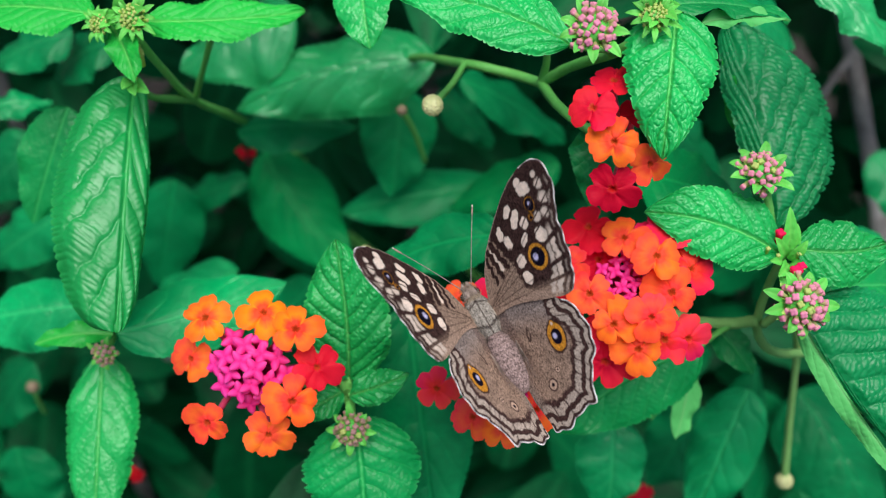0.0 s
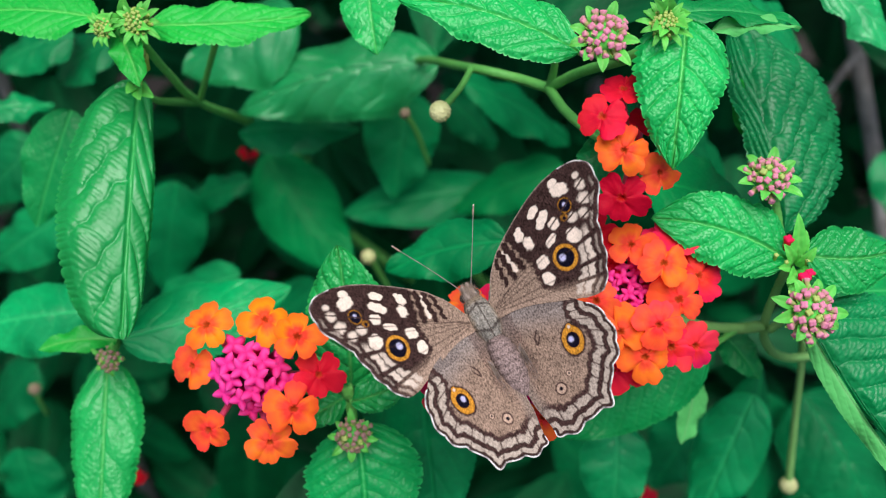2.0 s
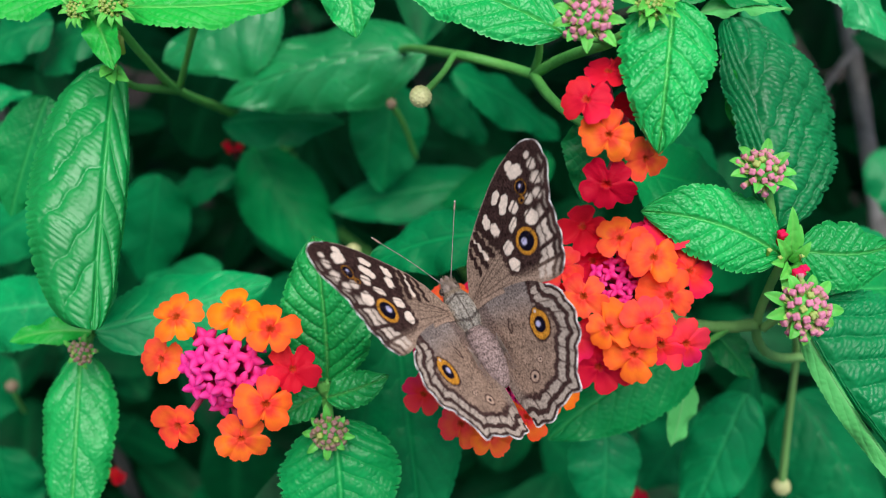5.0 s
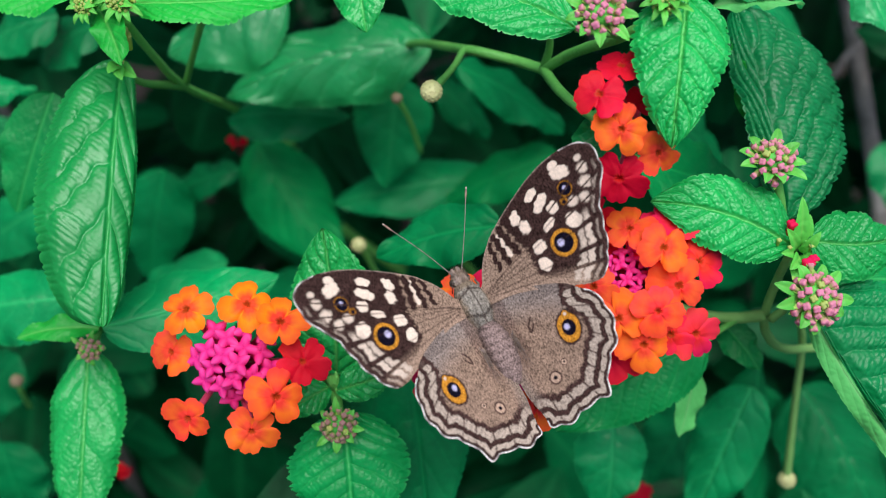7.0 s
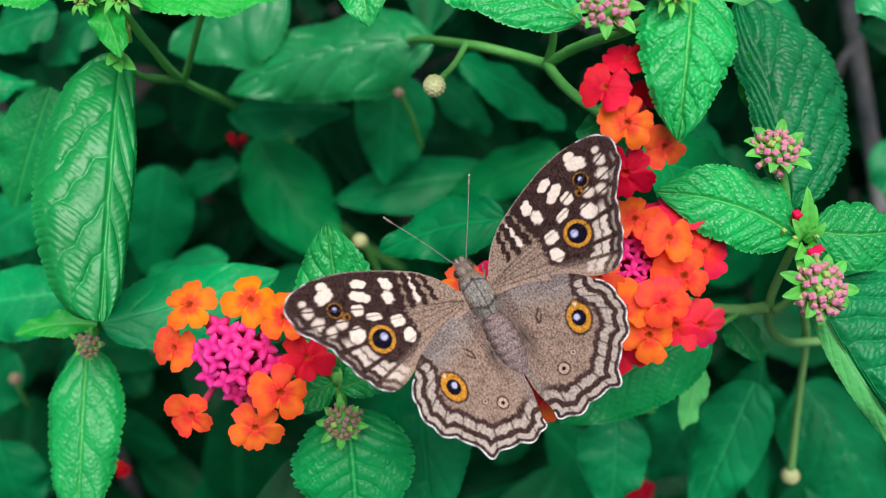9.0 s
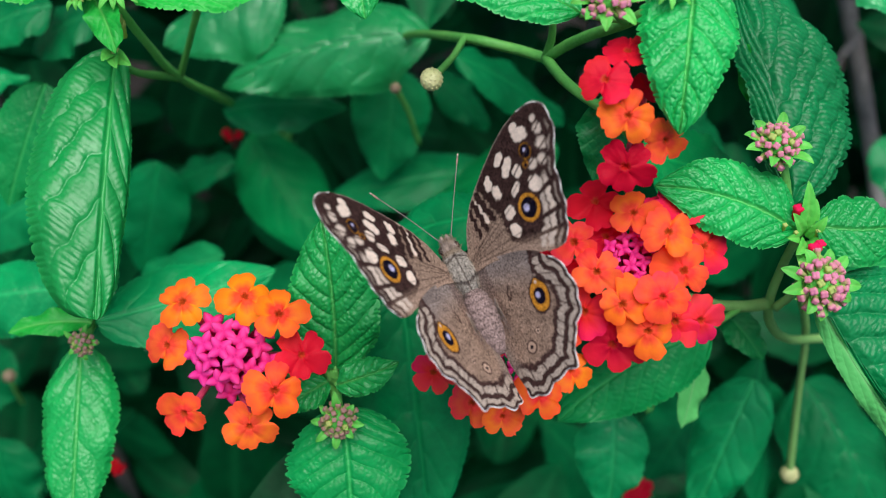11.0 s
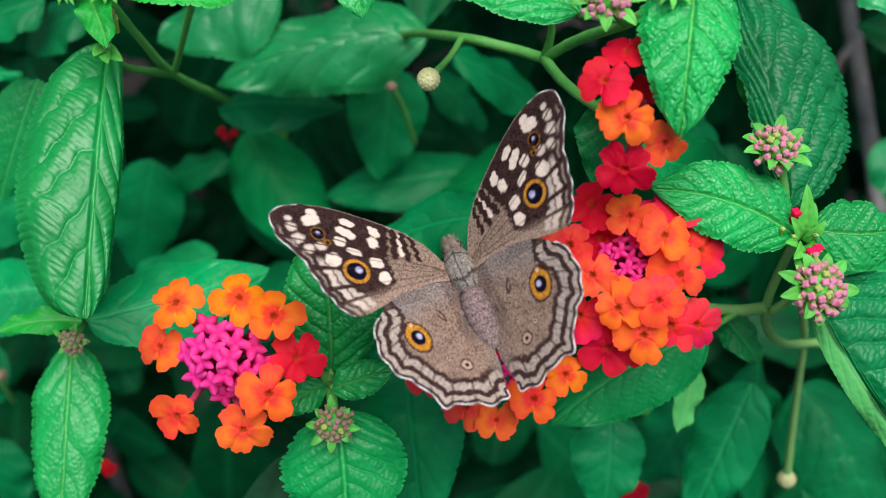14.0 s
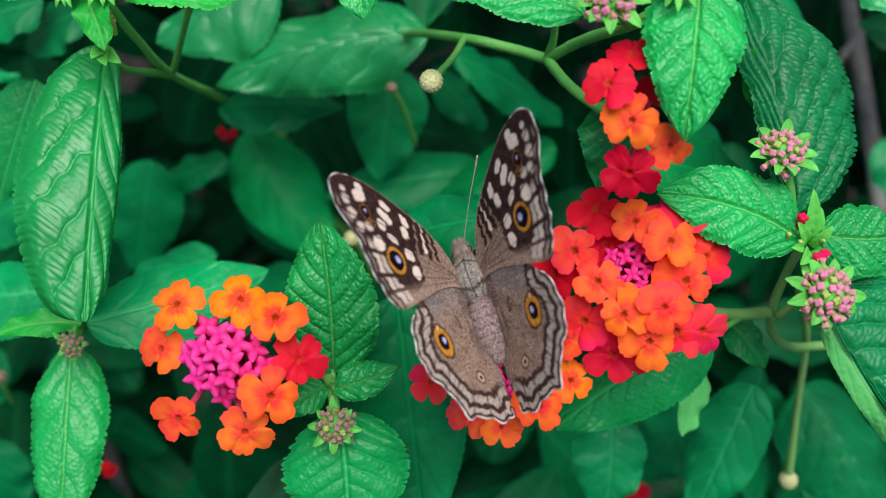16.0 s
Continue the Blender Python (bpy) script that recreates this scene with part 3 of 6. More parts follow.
def bud_head(name, place, stalk, radius, face, mat, label, count=38, bracts=9, seed=1, bract_len=3.5, stalk_r=0.7):
    """An unopened flower head: a dome of small buds on a stalk, with pointed bracts round it."""
    rng = np.random.RandomState(seed)
    head = thing(name, stalk[0], label, "flower bud", "unopened lantana heads")
    place, n = np.asarray(place, float), unit(face)
    stem(head, [*stalk, place - n * radius * 0.6], [stalk_r, stalk_r * 0.85, stalk_r * 0.9], None, "stalk")
    v, f = ball(place - n * radius * 0.35, (radius * 0.72, radius * 0.55), n, 10, 14)
    part("receptacle", v, f, BRACT, head, "", {"vein": np.zeros(len(v))})
    fr = frame_for(n)
    heart = place - n * radius * 0.6
    for i in range(count):
        cz = 1 - (i + 0.5) / count * 0.95
        ph = i * 2.39996 + rng.uniform(-0.12, 0.12)
        sr = math.sqrt(max(0, 1 - cz * cz))
        d = fr @ np.array((sr * math.cos(ph), sr * math.sin(ph), cz))
        pl = heart + d * radius * (1.0 + 0.06 * rng.randn()) * (0.92 + 0.3 * (1 - cz))
        size = radius * 1.02 / math.sqrt(count) * rng.uniform(0.86, 1.14)
        bud(head, heart, pl, size, BRACT_PALE if cz > 0.8 and rng.rand() < 0.2 else mat, rng.rand() * 6, KNOB)
        # the narrow green scale that each bud sits in
        low = unit(d - n * 0.13 + rng.normal(0, 0.05, 3))
        bract(head, heart + low * radius * 0.55, heart + low * radius * rng.uniform(1.02, 1.16) * (0.92 + 0.3 * (1 - cz)), size * 2.3, BRACT_LIME, d, 0.1)
    for i in range(bracts):
        ph = i * 2 * math.pi / bracts + rng.uniform(-0.2, 0.2)
        d = fr @ np.array((math.cos(ph), math.sin(ph), 0.05 + 0.25 * rng.rand()))
        b0 = heart + d * radius * 0.7 - n * 0.2
        bract(head, b0, b0 + d * bract_len * rng.uniform(0.6, 1.05) + n * rng.uniform(-0.3, 0.8), radius * 0.55, None, n)
    return head


BRACT_PALE = petal_material("pale green bud", (0.26, 0.46, 0.06), (0.34, 0.52, 0.09), (0.44, 0.58, 0.14), (0.52, 0.60, 0.20))


def seed_ball(name, place, stalk, radius, label, mat=None, stalk_r=0.55, stalk_mat=None):
    """A bare round head that has dropped its florets, on a stalk."""
    rng = np.random.RandomState(int(radius * 100))
    head = thing(name, stalk[0], label, "seed head", "bare lantana heads")
    stem(head, [*stalk, place], [stalk_r, stalk_r * 0.9, stalk_r * 1.1], stalk_mat, "stalk")
    place = np.asarray(place, float)
    n = unit(place - np.asarray(stalk[-1], float))
    pieces = [ball(place, (radius * 0.93, radius * 0.93), n, 12, 18)]
    for i in range(70):
        cz = 1 - (i + 0.5) / 70 * 1.8
        ph = i * 2.39996
        sr = math.sqrt(max(0, 1 - cz * cz))
        d = frame_for(n) @ np.array((sr * math.cos(ph), sr * math.sin(ph), cz))
        pieces.append(ball(place + d * radius * 0.93, (radius * 0.12, radius * 0.05), d, 5, 7))
    v, f = join(pieces)
    part("seed_knob", v, f, mat or GREEN_BALL, head)
    return head


# ==== the place ====
# the soil under the shrub, one sheet to the horizon
gv = [(x * 200.0, y * 200.0, 0.0) for x in (-1, -0.02, 0.02, 1) for y in (-1, -0.02, 0.02, 1)]
ground = tagged(new("ground", mesh_of("ground", gv, grid_faces(4, 4), SOIL, False)), "dark bare soil under the shrub", "ground", "", "structure")

UP = np.array((0, math.cos(SLOPE), math.sin(SLOPE)))   # the sky's direction along the face
MOVES = {"A": [], "B": [], "C": [], "D": []}


def root_stem(parent, start, lean, radius):
    """A branch's woody lower part, from the ground to where its thinner stems start."""
    start = np.asarray(start, float)
    foot = start - UP * (out(start).z * 1000) + np.asarray(lean, float)
    foot = foot - UP * (out(foot).z * 1000)
    v, f = tube([foot - UP * 8, foot * 0.6 + start * 0.4 + np.array((6, 3, -4)), foot * 0.2 + start * 0.8, start], [radius * 2.2, radius * 1.7, radius * 1.3, radius], 10, 10, 0.03)
    part("trunk", v, f, WOOD, parent, "grey woody trunk")


# -- upper shoot --
shoot_a = thing("lantana_shoot", (-9.8, 37.7, -56.0), "fresh green lantana shoot with quilted serrated leaves above the butterfly", "plant shoot", "lantana shoots")
MOVES["A"].append(shoot_a)
stem(shoot_a, [(-20.6, 41.5, -100.0), (-7.6, 40.0, -60.0), (3.0, 32.3, -25.0), (11.0, 29.6, -20.0), (16.3, 27.2, -16.0)], [0.7, 0.75, 0.8, 0.84, 0.86])
stem(shoot_a, [(16.1, 27.3, -16.0), (17.6, 22.4, -7.0), (20.8, 18.5, -2.0), (24.1, 16.2, 1.0)], [0.84, 0.78, 0.74, 0.7])
stem(shoot_a, [(16.1, 27.3, -16.0), (19.8, 28.2, -7.0), (24.8, 28.0, 6.0), (28.1, 29.6, 11.0), (28.4, 31.8, 13.0)], [0.84, 0.82, 0.82, 0.82, 0.75])
stem(shoot_a, [(16.1, 27.3, -16.0), (16.5, 29.5, -12.0), (16.2, 31.3, -8.0)], [0.7, 0.6, 0.5])
leaf(shoot_a, (17.7, 28.2, 8.0), (-7.6, 36.6, 4.0), 10.8, (0.05, 0.5, 1), 1.5, 1.0, 6, 0.2, 0.85, LEAF_FRESH, sec=0.30, veins=7, ridge=0.6, fine=0.26, net=0.0, pebble=0.8, n=250, m=110, stalk=(24.0, 28.1, 6.0), label="bright green quilted leaf with a pale midrib")
leaf(shoot_a, (30.9, 30.8, 14.0), (28.6, 11.7, 16.0), 11.9, (-0.05, 0.25, 1), 2.2, 0.3, 6, 0.3, 0.95, LEAF_FRESH, teeth=0.07, sec=0.40, veins=6, ridge=0.65, fine=0.26, net=0.0, pebble=0.9, n=250, m=120, stalk=(28.3, 31.8, 13.0), label="bright green quilted leaf hanging tip down", shape=(0.40, 0.85))
leaf(shoot_a, (34.6, 30.3, 12.5), (47.0, 30.9, 11.0), 2.8, (0.1, 0.45, 0.9), 0.6, -0.6, 6, 0.2, 0.1, mat=LEAF_BACK, label="pale underside of a turned leaf edge")
leaf(shoot_a, (29.9, 32.6, 13.0), (48.4, 31.8, 8.0), 6.5, (0.0, 0.75, 0.7), 1.0, -0.5, 12, 0.2, 0.35, stalk=(28.4, 31.8, 13.0))
leaf(shoot_a, (-12.8, 43.4, -10.0), (-11.2, 30.7, -6.0), 9.5, (-0.2, 0.2, 1), 1.5, 0, 14, 0.3, 0.5, LEAF_FRESH)
leaf(shoot_a, (23.5, 19.6, -4.0), (22.7, 6.7, -7.0), 9.5, (0.1, 0.3, 1), 0.8, -1.0, 4, 0.2, 0.42, stalk=(21.8, 18.1, -3.0), mat=LEAF)
leaf(shoot_a, (32.0, 13.4, -20.0), (51.6, 9.6, -28.0), 15.0, (-0.1, 0.4, 1), 0.8, 0.8, 4, 0.15, 0.4, mat=LEAF_DEEP, stalk=(24.6, 16.6, -2.0))
for k, (a, b, w) in enumerate((((28.2, 31.4, 14.0), (24.6, 31.7, 17.0), 2.4), ((28.2, 31.4, 14.0), (30.5, 31.4, 18.0), 2.4), ((28.2, 31.4, 14.0), (26.3, 28.1, 19.0), 2.2), ((28.2, 31.4, 14.0), (28.5, 28.3, 19.0), 2.2), ((28.2, 31.4, 14.0), (27.6, 33.8, 18.0), 2.6), ((28.2, 31.4, 14.0), (25.3, 28.9, 19.0), 2.0), ((28.2, 31.4, 14.0), (29.9, 29.2, 19.0), 2.0), ((28.2, 31.4, 14.0), (25.6, 32.8, 19.0), 2.0))):
    bract(shoot_a, a, b, w)
MOVES["A"].append(bud_head("bud_head", (19.5, 29.0, 17.0), [(24.0, 27.8, 6.0), (22.1, 27.9, 10.0)], 3.0, (-0.1, 0.2, 1), PINK, "round head of closed pink and green lantana buds", 38, 9, 3))
MOVES["A"].append(bud_head("bud_head", (27.4, 30.2, 17.5), [(28.4, 32.1, 13.0), (28.0, 31.3, 15.0)], 1.7, (0.0, 0.15, 1), BRACT_PALE, "small tight head of pale green buds", 46, 12, 41, 2.8, 0.5))
MOVES["A"].append(seed_ball("seed_head", (-1.6, 22.1, -6.0), [(3.7, 31.9, -23.0), (1.5, 26.8, -14.0)], 1.75, "pale yellow-green bare round seed head on a stalk"))

# -- right shoot --
shoot_b = thing("lantana_shoot", (52.7, -11.2, -18.0), "lantana shoot with opposite quilted leaves and pink bud heads", "plant shoot", "lantana shoots")
MOVES["B"].append(shoot_b)
stem(shoot_b, [(51.0, 0.1, -1.0), (51.6, -5.3, -10.0), (52.4, -11.2, -18.0), (55.4, -15.7, -26.0), (62.0, -19.2, -35.0), (78.7, -21.4, -50.0), (110.8, -37.0, -100.0)], [0.65, 0.68, 0.72, 0.78, 0.78, 0.8, 1.0], STEM_PALE)
stem(shoot_b, [(52.4, -11.9, -18.0), (48.2, -12.5, -20.0), (40.5, -11.5, -16.0), (30.9, -7.9, -10.0)], [1.0, 0.9, 0.85, 0.8], STEM_PALE)
stem(shoot_b, [(53.2, -12.6, -18.0), (54.9, -10.0, -15.0), (55.0, -5.3, -10.0)], [0.7, 0.6, 0.5], STEM_PALE)
# sec and net here paint groove shade between the quilts
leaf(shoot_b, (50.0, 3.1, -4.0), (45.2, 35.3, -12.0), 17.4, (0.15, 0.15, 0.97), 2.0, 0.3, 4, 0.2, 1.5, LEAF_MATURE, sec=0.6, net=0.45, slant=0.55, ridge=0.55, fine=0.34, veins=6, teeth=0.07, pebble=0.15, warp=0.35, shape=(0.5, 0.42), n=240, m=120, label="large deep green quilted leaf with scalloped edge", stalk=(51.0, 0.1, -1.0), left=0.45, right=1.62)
leaf(shoot_b, (45.6, 18.4, -8.0), (44.0, 30.9, -9.0), 2.4, (-0.2, 0.2, 1), 0.8, 0, 8, 0.2, 0.1, mat=LEAF_YOUNG, label="pale underside of a turned leaf edge")
leaf(shoot_b, (49.1, -0.6, 1.0), (29.2, 5.3, 2.0), 11.4, (-0.12, 0.25, 1), 1.2, 1.2, 8, 0.2, 0.75, LEAF_FRESH, net=0.0, pebble=0.85, ridge=0.62, fine=0.30, sec=0.12, teeth=0.06, n=230, m=110, stalk=(50.6, -0.7, 0.0), label="bright green quilted leaf with serrated edge")
leaf(shoot_b, (51.2, 0.1, 2.0), (66.0, 0.8, -2.0), 9.8, (0.12, 0.25, 1), 1.0, 1.2, 8, 0.25, 0.75, LEAF_FRESH, net=0.0, pebble=0.85, ridge=0.62, fine=0.30, sec=0.12, teeth=0.06, n=230, m=110, stalk=(50.6, -0.7, 0.0))
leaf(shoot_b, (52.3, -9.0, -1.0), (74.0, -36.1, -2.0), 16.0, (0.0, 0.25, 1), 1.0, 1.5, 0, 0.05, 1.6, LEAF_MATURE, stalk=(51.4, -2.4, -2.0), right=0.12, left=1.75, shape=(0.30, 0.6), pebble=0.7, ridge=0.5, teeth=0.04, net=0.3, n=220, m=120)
leaf(shoot_b, (51.7, -9.8, 1.6), (69.9, -36.4, 2.0), 4.6, (-0.5, 0.2, 0.9), 1.0, 0.8, 2, 0.1, 0.25, mat=LEAF_BACK, right=1.0, left=0.15, label="pale underside of the turned-up leaf edge")
leaf(shoot_b, (55.4, -5.3, -10.0), (78.6, -5.5, -18.0), 13, (0.0, 0.5, 1), 1.0, 1.0, 4, 0.2, 0.5, mat=LEAF)
leaf(shoot_b, (46.9, -13.2, -25.0), (53.5, -21.6, -24.0), 6.2, (0.0, 0.3, 1), 1.0, 0, 8, 0.2, 0.35, stalk=(48.5, -12.5, -21.0))
leaf(shoot_b, (42.3, -15.9, -16.0), (19.1, -31.1, -20.0), 14.5, (0.1, 0.4, 1), 1.2, 1.5, -8, 0.3, 0.5, mat=LEAF, net=0.0, ridge=0.5, stalk=(48.2, -12.8, -20.0))
leaf(shoot_b, (42.7, -20.9, -24.0), (40.7, -33.3, -26.0), 5.5, (0.3, 0.1, 1), 0.5, 0, 10, 0.2, 0.15, mat=LEAF_BACK)
for a, b, w in (((50.4, -1.2, 1.0), (49.7, 6.1, 4.0), 2.3), ((50.1, -1.2, 1.0), (47.6, 1.7, 4.0), 1.8), ((50.6, -1.6, 1.0), (52.3, 1.3, 4.0), 1.8), ((50.1, -2.4, 1.0), (51.0, -8.5, 3.0), 3.6), ((50.4, -2.0, 1.0), (48.0, -4.0, 4.0), 2.0), ((50.9, -2.0, 1.0), (51.9, -3.0, 4.0), 1.6), ((49.7, -1.6, 1.0), (46.8, -1.7, 4.0), 1.7), ((50.9, -0.7, 1.0), (51.2, 3.7, 3.0), 1.6)):
    bract(shoot_b, a, b, w)
MOVES["B"].append(bud_head("bud_head", (45.8, 11.6, 4.0), [(48.8, 3.0, -1.0), (47.3, 7.5, 1.5)], 3.0, (0.0, 0.55, 1), PINK, "round head of closed pink and green lantana buds", 38, 9, 5))
MOVES["B"].append(bud_head("bud_head", (50.2, -7.5, 9.0), [(51.5, -2.4, -1.0), (51.5, -5.7, 2.0)], 3.4, (0.15, 0.1, 1), PINK, "large round head of closed pink lantana buds", 42, 9, 8, 3.8))
for p, r in (((48.7, 2.4, 3.0), 0.75), ((50.6, -3.0, 4.0), 0.9), ((51.6, -2.4, 3.5), 0.7)):
    bud(shoot_b, np.asarray(p) - UP * 5, p, r, CORAL, 0.4, KNOB)
for p, r in (((46.9, 0.1, 3.0), 0.6), ((51.4, -0.7, 3.0), 0.6), ((48.2, -0.9, 3.5), 0.55)):
    bud(shoot_b, np.asarray(p) - UP * 5, p, r * 0.6, BRACT_PALE, 0.4, KNOB)

# -- lower shoot with the round flower head --
shoot_c = thing("lantana_shoot", (-14.8, -23.1, -10.0), "low lantana shoot with round serrated leaves below the flower heads", "plant shoot", "lantana shoots")
MOVES["C"].append(shoot_c)
stem(shoot_c, [(-13.9, -27.0, -6.0), (-14.9, -23.1, -10.0), (-16.0, -21.2, -16.0), (-15.0, -20.7, -35.0), (-10.7, -20.3, -75.0)], [0.7, 0.9, 1.0, 1.1, 1.2])
leaf(shoot_c, (-15.0, -20.5, -12.0), (-16.6, 1.5, -7.0), 13.6, (-0.1, 0.15, 1), 1.6, 0.8, 7, 0.2, 0.9, LEAF_FRESH, teeth=0.06, pebble=0.5, ridge=0.6, fine=0.26, net=0.0, sec=0.2, n=230, m=110, stalk=(-15.1, -22.4, -11.0), label="green quilted leaf standing tip up")
leaf(shoot_c, (-14.2, -22.4, -6.0), (-5.2, -19.0, -4.5), 5.2, (0.05, 0.25, 1), 0.8, 0.3, 8, 0.2, 0.6, LEAF_FRESH, teeth=0.08, pebble=0.6, ridge=0.6, fine=0.22, net=0.0, sec=0.3, veins=6, stalk=(-15.1, -22.7, -10.0), label="small bright green serrated leaf")
leaf(shoot_c, (-15.9, -22.4, -9.0), (-22.6, -26.5, -8.0), 5.0, (0.0, 0.25, 1), 0.8, 0, 8, 0.2, 0.5, LEAF_FRESH, teeth=0.08, pebble=0.6, ridge=0.6, fine=0.22, net=0.0, sec=0.3, veins=6)
leaf(shoot_c, (-13.9, -26.5, -10.0), (-12.3, -46.3, -10.0), 17.6, (0.05, 0.3, 1), 1.5, -0.4, 5, 0.22, 0.7, LEAF, teeth=0.06, pebble=0.5, ridge=0.6, fine=0.16, net=0.0, sec=0.25, n=230, m=120, label="broad green serrated leaf hanging tip down")
MOVES["C"].append(bud_head("bud_head", (-14.0, -27.7, -5.0), [(-14.9, -23.1, -10.0), (-14.5, -25.4, -8.0)], 2.4, (0.0, -0.1, 1), FADED, "small faded head of green and dull pink buds", 30, 8, 10, 2.8, 0.6))

# -- shoots at the far side, one above the other --
shoot_d = thing("lantana_shoot", (-45.9, 27.6, -38.0), "pale green lantana shoot tip with large drooping leaf", "plant shoot", "lantana shoots")
MOVES["D"].append(shoot_d)
stem(shoot_d, [(-49.4, 35.7, -6.0), (-48.1, 33.1, -10.0), (-47.0, 30.1, -20.0), (-47.0, 28.2, -40.0), (-48.0, 30.8, -88.0), (-45.5, 31.2, -150.0)], [0.65, 0.65, 0.68, 0.74, 0.9, 1.1])
stem(shoot_d, [(-47.0, 28.2, -40.0), (-47.9, 26.8, -30.0), (-48.9, 25.6, -20.0), (-49.2, 26.3, -12.0)], [0.8, 0.7, 0.6, 0.5])
leaf(shoot_d, (-50.3, 27.9, -15.0), (-48.4, -12.4, -1.0), 14.8, (0.50, 0.30, 1), 3.2, 0.6, -9, 0.12, 1.0, sec=0.03, net=0.0, ridge=0.60, fine=0.34, roll=0.14, veins=6, slant=0.25, warp=0.3, shape=(0.34, 0.36), mat=LEAF_SHEEN, stalk=(-48.4, 32.0, -9.0), label="large bright green drooping leaf with parallel veins", right=1.30, left=0.48, n=220, m=110)
leaf(shoot_d, (-54.1, 36.3, -7.0), (-77.5, 37.4, -10.0), 9.8, (0.0, 0.5, 1), 1.0, 0.5, 10, 0.2, 0.5, mat=LEAF_YOUNG, teeth=0.07, ridge=0.5, warp=0.25, stalk=(-49.7, 35.9, -7.0))
leaf(shoot_d, (-46.0, 35.2, -7.0), (-21.8, 37.4, -10.0), 8.2, (0.1, 0.5, 1), 1.0, 1.4, 10, 0.2, 0.5, mat=LEAF_YOUNG, teeth=0.07, ridge=0.5, warp=0.25, stalk=(-48.9, 35.5, -7.0))
leaf(shoot_d, (-50.7, 34.2, -5.0), (-45.6, 24.6, -1.0), 5.2, (-0.1, 0.2, 1), 0.8, -0.6, 16, 0.2, 0.3, mat=LEAF_YOUNG, label="small light green young leaf")
leaf(shoot_d, (-67.9, 25.7, -32.0), (-76.0, 4.8, -36.0), 11.5, (0.2, 0.2, 1), 1.0, 0, 6, 0.2, 0.3, mat=LEAF)
for a, b, w in (((-48.7, 34.8, -4.0), (-52.0, 34.9, 0.0), 2.0), ((-48.7, 34.8, -4.0), (-50.7, 32.6, 0.0), 2.0), ((-48.3, 35.2, -4.0), (-44.0, 35.5, 0.0), 2.2), ((-48.3, 35.2, -4.0), (-47.8, 38.0, 0.0), 2.4), ((-48.3, 34.8, -4.0), (-43.8, 33.0, 0.0), 2.0), ((-47.9, 25.9, -7.0), (-48.7, 24.2, -4.0), 2.2), ((-47.9, 25.9, -7.0), (-44.5, 23.6, -4.0), 2.2), ((-47.9, 25.9, -7.0), (-46.6, 23.2, -4.0), 2.2)):
    bract(shoot_d, a, b, w)
for p, q in (((-47.2, 30.8, -6.0), 0.9), ((-47.0, 30.3, -7.0), 0.8), ((-47.4, 26.0, -6.0), 0.7)):
    bud(shoot_d, np.asarray(p) - UP * 5, p, q, BRACT_PALE, 0.4, KNOB)
MOVES["D"].append(bud_head("bud_head", (-46.2, 34.5, -1.0), [(-49.1, 34.6, -7.0), (-47.6, 34.5, -4.0)], 1.9, (0.1, 0.1, 1), BRACT_PALE, "small tight head of pale green buds", 46, 12, 21, 2.8, 0.5))
MOVES["D"].append(bud_head("bud_head", (-51.3, 33.6, -1.0), [(-50.6, 34.6, -7.0), (-50.9, 34.2, -4.0)], 1.5, (-0.2, 0.1, 1), BRACT_PALE, "small tight head of pale green buds", 42, 12, 23, 2.5, 0.5))
MOVES["D"].append(seed_ball("seed_head", (-38.2, 36.4, -18.0), [(-46.3, 28.5, -38.0), (-42.2, 32.6, -28.0)], 1.55, "dull brown bare seed head on a thin stalk", BROWN_BALL, 0.6))

shoot_f = thing("lantana_shoot", (-56.8, -15.3, -22.0), "lantana shoot with four crossed leaves and a shrivelled tip", "plant shoot", "lantana shoots")
MOVES["D"].append(shoot_f)
stem(shoot_f, [(-55.6, -17.1, -16.0), (-56.6, -14.9, -22.0), (-59.2, -14.5, -35.0), (-70.5, -14.1, -100.0)], [1.0, 1.0, 1.1, 1.3])
leaf(shoot_f, (-56.7, -13.5, -21.0), (-58.8, 9.4, -16.0), 12.6, (-0.05, 0.1, 1), 0.8, 0, 4, 0.2, 0.3, label="green leaf behind the drooping one")
leaf(shoot_f, (-58.0, -18.4, -22.0), (-57.6, -46.0, -17.0), 11.4, (0.05, 0.15, 1), 1.5, -0.4, 3, 0.25, 0.5, label="bright green hanging leaf", mat=LEAF_FRESH, sec=0.06, net=0.0, ridge=0.7, fine=0.16, teeth=0.06, roll=0.05, shape=(0.40, 0.55), veins=6, slant=0.26, warp=0.25)
leaf(shoot_f, (-54.9, -14.2, -18.0), (-67.6, -15.8, -17.0), 4.4, (0.0, 0.5, 1), 0.9, 0.5, 12, 0.2, 0.12, mat=LEAF_YOUNG, label="small narrow light green leaf")
leaf(shoot_f, (-55.1, -14.2, -20.0), (-28.5, -6.0, -32.0), 13.5, (0.0, 0.3, 1), 1.2, 0.8, -9, 0.2, 0.36, mat=LEAF_MID, net=0.0, ridge=0.6, fine=0.08, veins=6, slant=0.26, warp=0.3)
MOVES["D"].append(bud_head("bud_head", (-55.3, -17.1, -14.0), [(-56.0, -14.9, -20.0), (-55.7, -16.0, -17.0)], 1.8, (-0.1, -0.1, 1), FADED, "shrivelled faded bud head", 22, 5, 31, 2.0, 0.6))

